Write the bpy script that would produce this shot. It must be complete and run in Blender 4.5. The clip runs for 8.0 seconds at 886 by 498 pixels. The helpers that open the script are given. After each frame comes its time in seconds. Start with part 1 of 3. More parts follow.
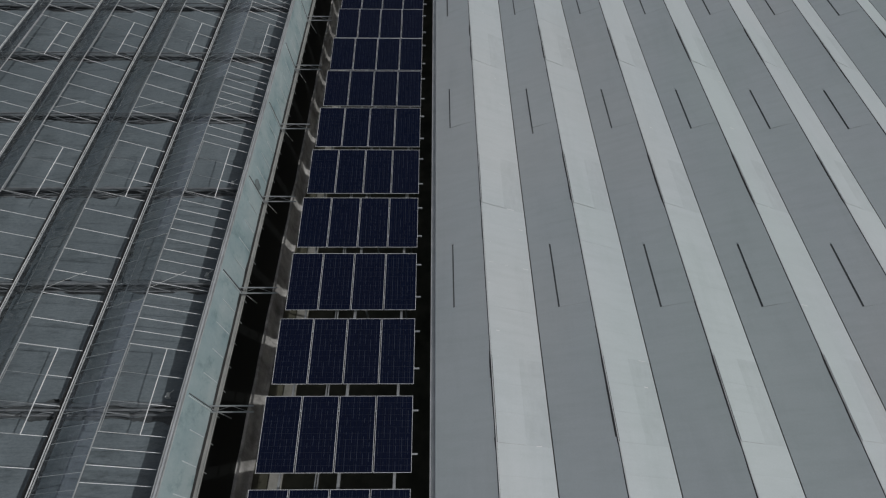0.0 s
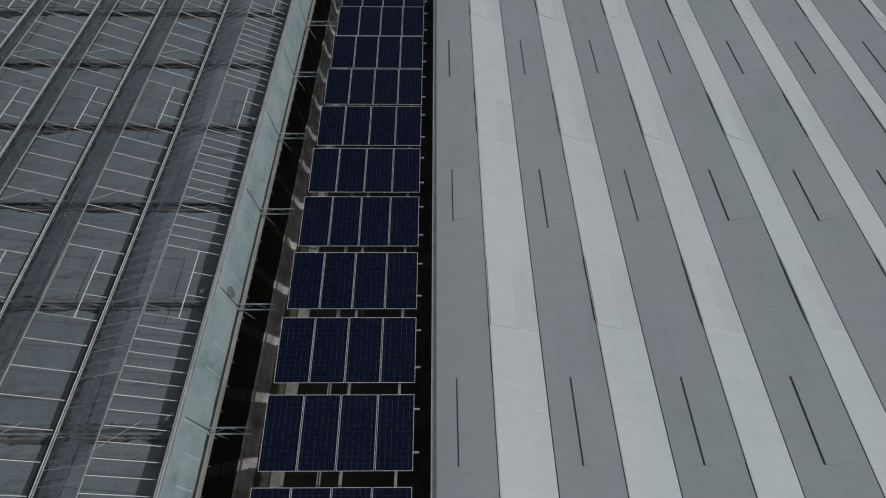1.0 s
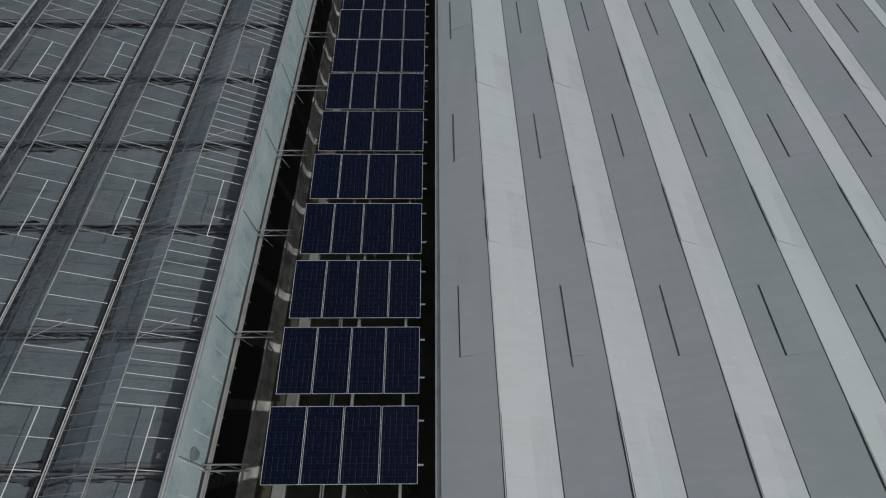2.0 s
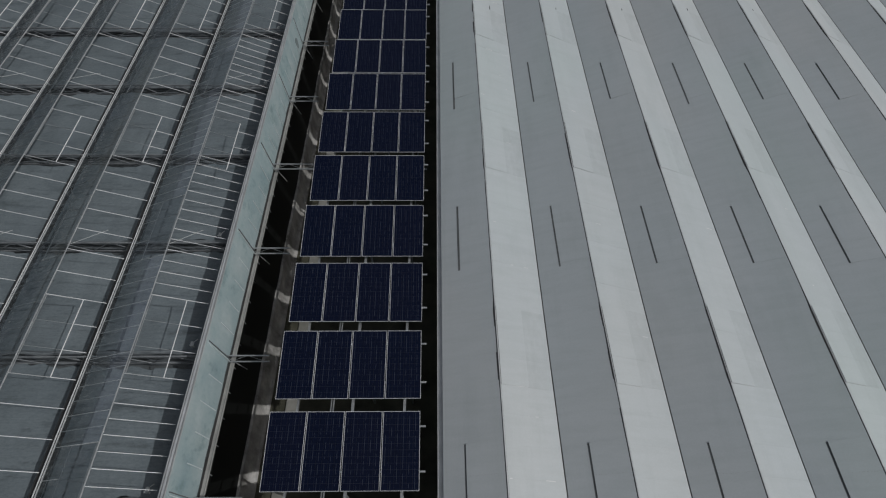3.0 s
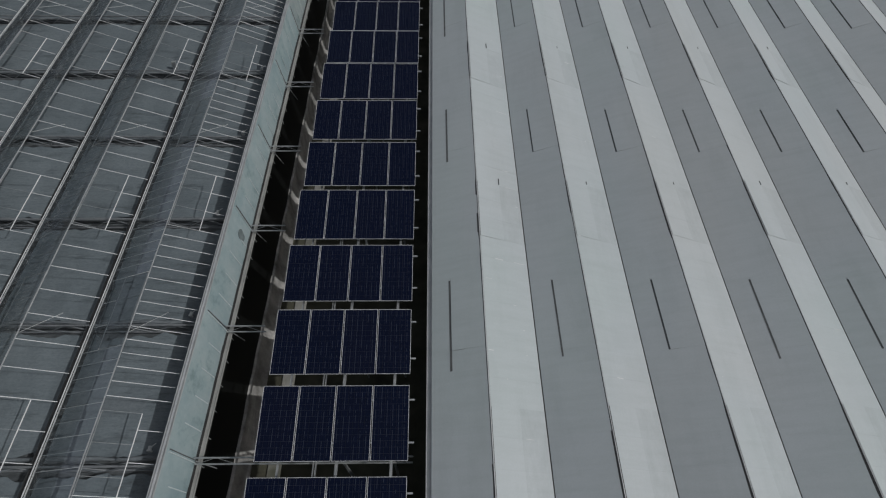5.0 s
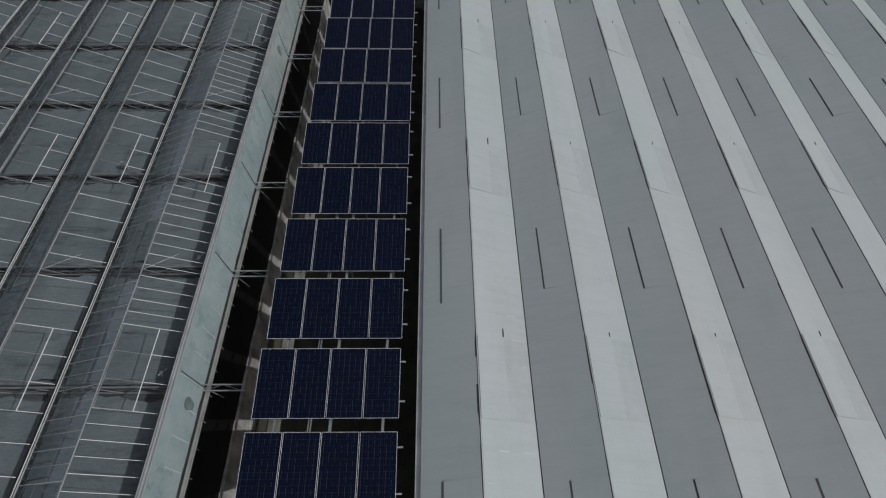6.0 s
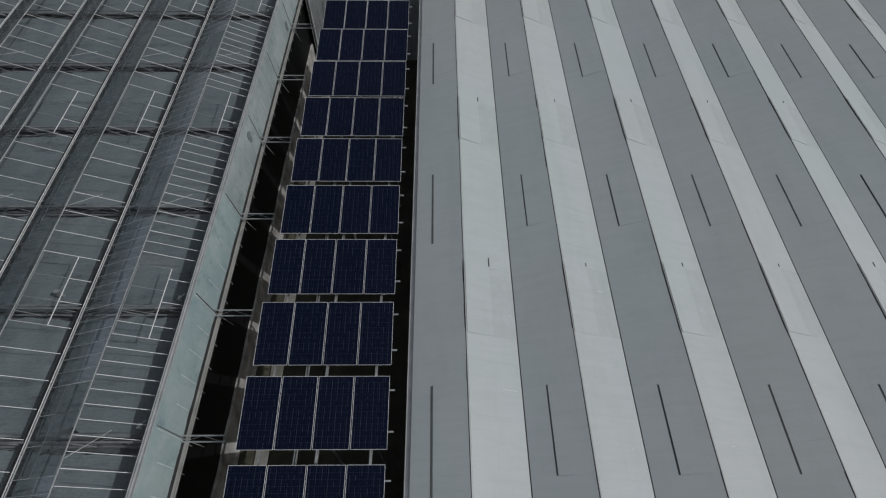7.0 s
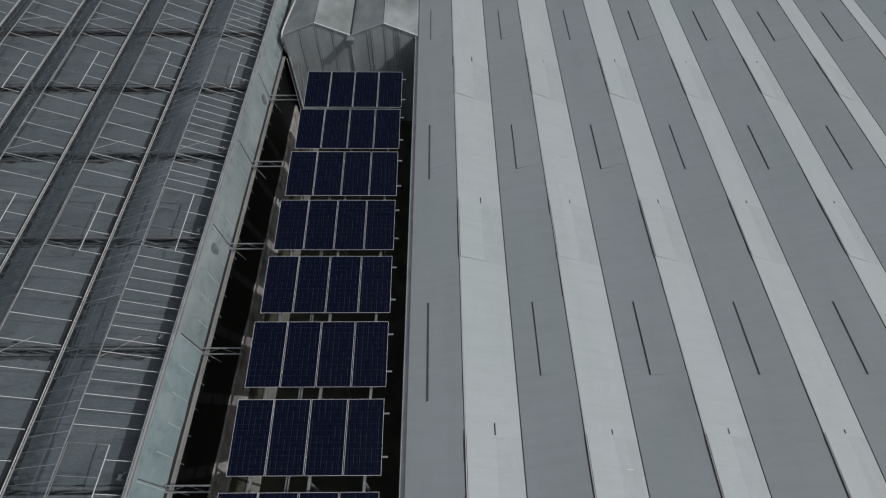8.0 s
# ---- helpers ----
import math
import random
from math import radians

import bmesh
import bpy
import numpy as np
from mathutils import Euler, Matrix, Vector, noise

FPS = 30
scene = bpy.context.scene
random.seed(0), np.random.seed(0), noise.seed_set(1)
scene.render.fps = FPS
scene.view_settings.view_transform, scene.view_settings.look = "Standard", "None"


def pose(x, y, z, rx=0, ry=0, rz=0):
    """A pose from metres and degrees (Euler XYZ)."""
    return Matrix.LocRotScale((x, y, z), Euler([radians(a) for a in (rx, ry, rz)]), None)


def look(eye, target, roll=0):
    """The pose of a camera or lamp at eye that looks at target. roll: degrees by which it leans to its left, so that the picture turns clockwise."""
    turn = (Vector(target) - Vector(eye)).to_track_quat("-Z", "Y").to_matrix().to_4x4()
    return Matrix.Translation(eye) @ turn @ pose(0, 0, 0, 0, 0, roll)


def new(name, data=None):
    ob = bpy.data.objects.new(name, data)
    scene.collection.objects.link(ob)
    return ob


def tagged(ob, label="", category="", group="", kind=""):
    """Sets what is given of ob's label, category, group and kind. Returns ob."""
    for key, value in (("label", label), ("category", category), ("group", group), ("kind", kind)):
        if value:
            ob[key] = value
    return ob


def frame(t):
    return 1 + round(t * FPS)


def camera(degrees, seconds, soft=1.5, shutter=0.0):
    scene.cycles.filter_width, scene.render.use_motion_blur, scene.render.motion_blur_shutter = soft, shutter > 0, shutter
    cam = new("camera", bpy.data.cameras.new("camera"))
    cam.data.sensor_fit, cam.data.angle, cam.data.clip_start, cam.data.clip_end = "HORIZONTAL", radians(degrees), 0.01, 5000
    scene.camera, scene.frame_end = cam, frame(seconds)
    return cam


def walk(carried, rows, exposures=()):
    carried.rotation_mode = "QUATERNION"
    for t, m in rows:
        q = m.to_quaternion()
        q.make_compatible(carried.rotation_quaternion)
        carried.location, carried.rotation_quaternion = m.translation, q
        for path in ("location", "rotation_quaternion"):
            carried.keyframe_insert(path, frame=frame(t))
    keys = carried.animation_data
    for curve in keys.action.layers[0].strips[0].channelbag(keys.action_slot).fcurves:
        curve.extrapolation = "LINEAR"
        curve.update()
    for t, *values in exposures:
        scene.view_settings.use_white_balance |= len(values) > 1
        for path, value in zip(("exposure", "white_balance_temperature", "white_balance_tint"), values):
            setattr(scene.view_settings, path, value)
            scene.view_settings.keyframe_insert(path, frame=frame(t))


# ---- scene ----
cam = camera(81.015, 8.0, soft=1.2)
# seconds, place in metres, yaw and pitch in degrees
ROWS = [
    (0.0, 0.124, -0.034, 19.720, -1.385, -55.529),
    (0.5, 0.121, 2.472, 19.762, -1.297, -55.744),
    (1.0, 0.097, 4.708, 19.822, -1.369, -56.005),
    (1.5, 0.030, 7.274, 19.857, -1.493, -56.093),
    (3.0, -0.086, 14.573, 19.673, -1.486, -56.011),
    (3.5, -0.024, 17.355, 19.670, -1.508, -56.043),
    (4.0, 0.035, 20.133, 19.696, -1.507, -56.130),
    (4.5, 0.108, 22.707, 19.734, -1.557, -56.151),
    (6.0, 0.501, 31.453, 19.754, -1.478, -55.940),
    (6.5, 0.646, 34.069, 19.785, -1.392, -55.998),
    (7.0, 0.791, 36.961, 19.855, -1.400, -56.059),
    (7.5, 0.851, 39.513, 19.898, -1.484, -56.112),
    (8.0, 0.913, 42.271, 19.909, -1.444, -56.057),
]
walk(cam, [(t, pose(x, y, z, 90 + pitch, 0, yaw) @ pose(0, 0, 0, 0, 0, 1.182)) for t, x, y, z, yaw, pitch in ROWS])

# ---- world, sun, exposure ----
SUN = Vector((1.0, -0.28, 1.0)).normalized()
world = bpy.data.worlds.new("sky")
scene.world = world
world.use_nodes = True
sky = world.node_tree.nodes.new("ShaderNodeTexSky")
sky.sky_type, sky.sun_disc = "NISHITA", False
sky.air_density, sky.dust_density, sky.ozone_density = 1.0, 3.3, 0.9
sky.sun_elevation, sky.sun_rotation = math.asin(SUN.z), math.atan2(SUN.x, SUN.y)
haze = world.node_tree.nodes.new("ShaderNodeHueSaturation")
haze.inputs["Saturation"].default_value = 0.45
world.node_tree.links.new(sky.outputs[0], haze.inputs["Color"])
world.node_tree.links.new(haze.outputs[0], world.node_tree.nodes["Background"].inputs[0])
world.node_tree.nodes["Background"].inputs[1].default_value = 0.062
sun = new("sun", bpy.data.lights.new("sun", "SUN"))
sun.data.energy, sun.data.angle, sun.data.color = 1.58, radians(0.53), (1.0, 0.99, 0.985)
sun.matrix_world = look(SUN * 60, (0, 0, 0))
scene.view_settings.exposure = 0.0


# ---- materials ----
class Nodes:
    """Short hand for building a node material."""

    def __init__(self, name):
        self.mat = bpy.data.materials.new(name)
        self.mat.use_nodes = True
        self.tree = self.mat.node_tree
        self.bsdf = self.tree.nodes["Principled BSDF"]
        self.out = self.tree.nodes["Material Output"]
        self.coord = self.add("ShaderNodeTexCoord")

    def add(self, kind):
        return self.tree.nodes.new(kind)

    def link(self, a, b):
        self.tree.links.new(a, b)

    def noise(self, scale, detail=4.0, stretch=(1, 1, 1), rough=0.6, where=None):
        mapping = self.add("ShaderNodeMapping")
        mapping.inputs["Scale"].default_value = stretch
        if where is None:
            geo = self.add("ShaderNodeNewGeometry")
            where = geo.outputs["Position"]
        self.link(where, mapping.inputs["Vector"])
        n = self.add("ShaderNodeTexNoise")
        n.inputs["Scale"].default_value, n.inputs["Detail"].default_value, n.inputs["Roughness"].default_value = scale, detail, rough
        self.link(mapping.outputs[0], n.inputs["Vector"])
        return n.outputs["Fac"]

    def ramp(self, fac, stops):
        r = self.add("ShaderNodeValToRGB")
        while len(r.color_ramp.elements) < len(stops):
            r.color_ramp.elements.new(0.5)
        for e, (at, col) in zip(r.color_ramp.elements, stops):
            e.position, e.color = at, (*col, 1)
        self.link(fac, r.inputs[0])
        return r.outputs[0]

    def mix(self, kind, fac, a, b):
        m = self.add("ShaderNodeMix")
        m.data_type, m.blend_type = "RGBA", kind
        for socket, value in ((m.inputs[0], fac), (m.inputs[6], a), (m.inputs[7], b)):
            if isinstance(value, (float, int)):
                socket.default_value = value
            elif isinstance(value, tuple):
                socket.default_value = (*value, 1)
            else:
                self.link(value, socket)
        return m.outputs[2]

    def math(self, op, a, b):
        m = self.add("ShaderNodeMath")
        m.operation = op
        for socket, value in zip(m.inputs, (a, b)):
            if isinstance(value, (float, int)):
                socket.default_value = value
            else:
                self.link(value, socket)
        return m.outputs[0]

    def bump(self, height, strength, distance):
        b = self.add("ShaderNodeBump")
        b.inputs["Strength"].default_value, b.inputs["Distance"].default_value = strength, distance
        self.link(height, b.inputs["Height"])
        self.link(b.outputs[0], self.bsdf.inputs["Normal"])

    def base(self, colour, rough=0.6, metal=0.0, spec=0.5):
        socket = self.bsdf.inputs["Base Color"]
        if isinstance(colour, tuple):
            socket.default_value = (*colour, 1)
        else:
            self.link(colour, socket)
        if isinstance(rough, (float, int)):
            self.bsdf.inputs["Roughness"].default_value = rough
        else:
            self.link(rough, self.bsdf.inputs["Roughness"])
        self.bsdf.inputs["Metallic"].default_value = metal
        self.bsdf.inputs["Specular IOR Level"].default_value = spec
        return self.mat


def plain(name, a, b, scale, rough=0.6, metal=0.0, fine=60.0, bump=0.15, stretch=(1, 1, 1), gloss=0.5):
    """Two tones mixed by a coarse noise, with fine grain and a little relief."""
    n = Nodes(name)
    coarse = n.noise(scale, 5, stretch)
    grain = n.noise(fine, 3)
    col = n.ramp(coarse, ((0.3, a), (0.7, b)))
    col = n.mix("MULTIPLY", 0.35, col, n.ramp(grain, ((0.3, (0.72, 0.72, 0.72)), (0.7, (1, 1, 1)))))
    n.bump(grain, bump, 0.004)
    return n.base(col, rough, metal, gloss)


def whitewash(name="whitewashed_glass", dim=1.0):
    """Chalky wash sprayed on glass; a factor below 1 paints in a darker, patchier tone."""
    n = Nodes(name)
    big = n.noise(0.22, 4, (1, 0.35, 1))
    runs = n.noise(1.3, 5, (0.6, 3.5, 0.6))
    fine = n.noise(26, 4)
    col = n.ramp(big, ((0.3, (0.424, 0.463, 0.475)), (0.55, (0.449, 0.486, 0.497)), (0.8, (0.476, 0.510, 0.520))))
    drift = n.noise(0.13, 2, (1, 0.6, 1))
    col = n.mix("MULTIPLY", 0.8, col, n.ramp(drift, ((0.36, (0.955, 1.0, 0.980)), (0.5, (0.985, 0.995, 1.0)), (0.64, (1.012, 0.995, 0.985)))))
    smear = n.noise(0.9, 5, (1.2, 0.22, 1.2), 0.7)
    col = n.mix("MULTIPLY", 0.6, col, n.ramp(smear, ((0.28, (0.90, 0.905, 0.90)), (0.5, (1, 1, 1)))))
    col = n.mix("MULTIPLY", 0.5, col, n.ramp(runs, ((0.25, (0.86, 0.87, 0.86)), (0.6, (1, 1, 1)))))
    col = n.mix("MULTIPLY", 0.4, col, n.ramp(fine, ((0.3, (0.88, 0.88, 0.88)), (0.65, (1, 1, 1)))))
    if dim < 1:
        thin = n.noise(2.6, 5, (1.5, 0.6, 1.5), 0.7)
        col = n.mix("MULTIPLY", 1.0, col, n.ramp(thin, ((0.3, (dim - 0.06,) * 3), (0.7, (dim + 0.04,) * 3))))
    info = n.add("ShaderNodeObjectInfo")
    geo = n.add("ShaderNodeNewGeometry")
    one = n.math("FRACT", n.math("ADD", info.outputs["Random"], geo.outputs["Random Per Island"]), 0.0)
    col = n.mix("MULTIPLY", 0.55, col, n.ramp(one, ((0.0, (0.982, 0.982, 0.984)), (1.0, (1, 1, 1)))))
    n.bump(fine, 0.08, 0.003)
    return n.base(col, n.ramp(runs, ((0.3, (0.42, 0.42, 0.42)), (0.7, (0.62, 0.62, 0.62)))), 0.0, 0.35)


def clear_glass(name, low, high, tint, streak, clear, second=None):
    """Thin glass: clear, with a mirror share that grows at grazing angles and a film of dust."""
    n = Nodes(name)
    t = n.add("ShaderNodeBsdfTransparent")
    t.inputs[0].default_value = (*clear, 1)
    g = n.add("ShaderNodeBsdfGlossy")
    g.inputs["Roughness"].default_value = 0.12
    fres = n.add("ShaderNodeFresnel")
    fres.inputs[0].default_value = 1.38
    d = n.add("ShaderNodeBsdfDiffuse")
    d.inputs[0].default_value = (*tint, 1)
    if second:
        n.link(n.ramp(n.noise(0.7, 4, (1, 0.5, 1)), ((0.42, tint), (0.62, second))), d.inputs[0])
    blotch = n.noise(3.6, 8, streak, 0.75)
    soft = n.noise(0.25, 3, (1, 0.5, 1))
    dust = n.ramp(blotch, ((0.42, (low, low, low)), (0.68, (high, high, high))))
    dust = n.mix("MULTIPLY", 0.8, dust, n.ramp(soft, ((0.3, (0.4, 0.4, 0.4)), (0.7, (1, 1, 1)))))
    speck = n.noise(15, 5, (1, 1, 1), 0.75)
    dust = n.mix("MULTIPLY", 0.8, dust, n.ramp(speck, ((0.35, (0.45, 0.45, 0.45)), (0.65, (1.3, 1.3, 1.3)))))
    m1, m2 = n.add("ShaderNodeMixShader"), n.add("ShaderNodeMixShader")
    n.link(fres.outputs[0], m1.inputs[0])
    n.link(t.outputs[0], m1.inputs[1])
    n.link(g.outputs[0], m1.inputs[2])
    n.link(dust, m2.inputs[0])
    n.link(m1.outputs[0], m2.inputs[1])
    n.link(d.outputs[0], m2.inputs[2])
    n.link(m2.outputs[0], n.out.inputs[0])
    return n.mat


def cloth():
    n = Nodes("grey_screen_cloth")
    big = n.noise(0.5, 5, (0.4, 1, 1))
    weave = n.noise(3.0, 5, (0.25, 6, 1))
    col = n.ramp(big, ((0.3, (0.148, 0.174, 0.190)), (0.7, (0.193, 0.222, 0.238))))
    col = n.mix("MULTIPLY", 0.6, col, n.ramp(weave, ((0.3, (0.8, 0.8, 0.8)), (0.65, (1, 1, 1)))))
    grit = n.noise(13, 6, (0.6, 1.4, 1), 0.75)
    col = n.mix("MULTIPLY", 0.8, col, n.ramp(grit, ((0.3, (0.70, 0.70, 0.71)), (0.5, (1, 1, 1)), (0.7, (1.16, 1.16, 1.15)))))
    stain = n.noise(1.1, 7, (0.55, 2.2, 1), 0.72)
    col = n.mix("MULTIPLY", 0.9, col, n.ramp(stain, ((0.30, (0.52, 0.53, 0.53)), (0.46, (1, 1, 1)), (0.72, (1.0, 1.0, 1.0)), (0.8, (1.15, 1.15, 1.15)))))
    n.bump(weave, 0.3, 0.01)
    return n.base(col, 0.75, 0.0, 0.2)


def cell_material():
    """Dark blue silicon with three bright conductor lines along each cell."""
    n = Nodes("solar_cell")
    sep = n.add("ShaderNodeSeparateXYZ")
    n.link(n.coord.outputs["Object"], sep.inputs[0])
    u = n.math("FRACT", n.math("MULTIPLY", sep.outputs[0], 1 / 0.1555), 0.0)
    line = n.math("LESS_THAN", n.math("ABSOLUTE", n.math("SUBTRACT", u, 0.5), 0.0), 0.022)
    info = n.add("ShaderNodeObjectInfo")
    grain = n.noise(9, 4)
    col = n.ramp(grain, ((0.3, (0.0030, 0.0052, 0.0152)), (0.7, (0.0040, 0.0070, 0.0210))))
    col = n.mix("MIX", n.math("MULTIPLY", info.outputs["Random"], 0.5), col, (0.0052, 0.0070, 0.0190))
    broken = n.math("GREATER_THAN", n.noise(5, 2, (1, 1, 1)), 0.46)
    col = n.mix("MIX", n.math("MULTIPLY", n.math("MULTIPLY", line, broken), 0.36), col, (0.14, 0.16, 0.20))
    return n.base(col, 0.22, 0.0, 0.13)


def film_material(name, dull, pale):
    n = Nodes(name)
    big = n.noise(0.8, 4, (1, 0.7, 1))
    fine = n.noise(7, 5, (1, 1.2, 0.5))
    col = n.ramp(big, ((0.28, dull), (0.72, pale)))
    col = n.mix("MULTIPLY", 0.5, col, n.ramp(fine, ((0.3, (0.86, 0.88, 0.88)), (0.65, (1, 1, 1)))))
    blot = n.noise(1.9, 6, (1, 0.8, 0.7), 0.7)
    col = n.mix("MULTIPLY", 0.9, col, n.ramp(blot, ((0.32, (0.60, 0.69, 0.68)), (0.45, (0.94, 0.97, 0.97)), (0.58, (1, 1, 1)), (0.72, (1.14, 1.12, 1.12)))))
    n.bump(fine, 0.3, 0.02)
    n.base(col, 0.4, 0.0, 0.4)
    clear, both = n.add("ShaderNodeBsdfTransparent"), n.add("ShaderNodeMixShader")
    both.inputs[0].default_value = 0.16
    n.link(n.bsdf.outputs[0], both.inputs[1])
    n.link(clear.outputs[0], both.inputs[2])
    n.link(both.outputs[0], n.out.inputs[0])
    return n.mat


WASH = whitewash()
# the dimmer sheen below the sunny vents is put into this darker tone
DIM_WASH = whitewash("dimmed_whitewash", 0.945)
GLASS = clear_glass("clear_glass", 0.005, 0.035, (0.34, 0.37, 0.36), (1, 1, 1), (0.93, 0.955, 0.96))
# dust streaks, plus the shade of slopes facing off the sun, put into the tint
DUSTY_SHADE = clear_glass("dusty_shaded_glass", 0.0, 0.72, (0.225, 0.25, 0.25), (0.8, 2.4, 0.8), (0.54, 0.595, 0.625), (0.20, 0.232, 0.265))
# bluer glass for the upper panes of the outer span
BLUE_GLASS = clear_glass("blue_upper_glass", 0.12, 0.62, (0.27, 0.31, 0.36), (0.8, 1.6, 0.8), (0.80, 0.84, 0.87), (0.25, 0.29, 0.36))
CLOTH = cloth()
CELL = cell_material()
FILM = film_material("cloudy_plastic_film", (0.29, 0.39, 0.415), (0.44, 0.515, 0.525))
OLD_FILM = film_material("greyed_plastic_film", (0.285, 0.345, 0.352), (0.465, 0.52, 0.522))
ALU = plain("weathered_aluminium", (0.42, 0.44, 0.45), (0.56, 0.58, 0.59), 2.0, 0.42, 0.35)
BAR = plain("pale_glazing_bar", (0.74, 0.76, 0.76), (0.86, 0.88, 0.88), 3.0, 0.45, 0.1)
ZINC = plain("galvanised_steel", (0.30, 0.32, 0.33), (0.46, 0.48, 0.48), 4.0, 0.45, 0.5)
DULL = plain("dirty_gutter", (0.10, 0.095, 0.085), (0.24, 0.235, 0.22), 1.2, 0.7, 0.0, 30)
DARK_GREY = plain("matt_dark_grey", (0.09, 0.094, 0.094), (0.14, 0.145, 0.145), 2.0, 0.7)
BLACK = plain("matt_black", (0.018, 0.019, 0.02), (0.045, 0.045, 0.045), 3.0, 0.8)
BACKSHEET = plain("module_backsheet", (0.010, 0.012, 0.022), (0.014, 0.016, 0.028), 6.0, 0.35)
FRAME = plain("anodised_frame", (0.62, 0.64, 0.67), (0.74, 0.76, 0.79), 3.0, 0.4, 0.0)
SOIL = plain("bare_soil", (0.04, 0.040, 0.027), (0.10, 0.098, 0.07), 0.9, 0.95, 0.0, 25, 0.6)
# near black: the gap's deep shade is put into this colour
SHADEPANE = plain("shade_black_pane", (0.0025, 0.003, 0.003), (0.005, 0.006, 0.0055), 0.6, 0.6, gloss=0.22)
BUNDLE = plain("folded_cloth", (0.09, 0.103, 0.112), (0.23, 0.25, 0.265), 2.5, 0.8, 0.0, 20, 0.5, (1, 4, 4))
PIPE = plain("white_pipe", (0.55, 0.56, 0.56), (0.70, 0.71, 0.70), 1.0, 0.4)
BATTEN = plain("faint_batten", (0.46, 0.53, 0.54), (0.60, 0.66, 0.67), 6.0, 0.5, 0.0, 30)
GUTTER = plain("pale_gutter", (0.50, 0.52, 0.53), (0.70, 0.72, 0.72), 1.8, 0.5, 0.1, 40)
# whitewash dulled to carry the gable's dimness in its colour
DULL_WASH = plain("dulled_whitewash", (0.345, 0.382, 0.39), (0.53, 0.575, 0.585), 1.4, 0.6, 0.0, 18, 0.15, (1, 1, 0.4))
MOSSY = plain("weathered_whitewash", (0.18, 0.197, 0.195), (0.38, 0.415, 0.418), 0.8, 0.55, 0.0, 12, 0.15, (1, 0.6, 1))
PATCH = plain("worn_film", (0.10, 0.13, 0.135), (0.20, 0.24, 0.245), 4.0, 0.6, 0.0, 20, 0.4)
GAP_SHADE = plain("gap_shade_cloth", (0.045, 0.050, 0.053), (0.13, 0.142, 0.15), 1.6, 0.8, 0.0, 12, 0.4, (0.8, 3, 1))
LIMED = plain("limed_concrete", (0.17, 0.166, 0.155), (0.54, 0.53, 0.51), 1.6, 0.8, 0.0, 14, 0.4, (1, 1, 0.5))
PATH = plain("sunlit_path_tone", (0.11, 0.113, 0.085), (0.37, 0.365, 0.34), 0.5, 0.85, 0.0, 9, 0.5)
SILL = plain("weathered_sill", (0.26, 0.27, 0.255), (0.40, 0.41, 0.39), 1.6, 0.6, 0.1, 30)
TRUSS_STEEL = plain("painted_truss_steel", (0.16, 0.17, 0.18), (0.28, 0.29, 0.30), 3.0, 0.6, 0.2)
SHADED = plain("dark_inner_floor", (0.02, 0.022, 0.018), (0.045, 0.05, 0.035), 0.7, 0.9)


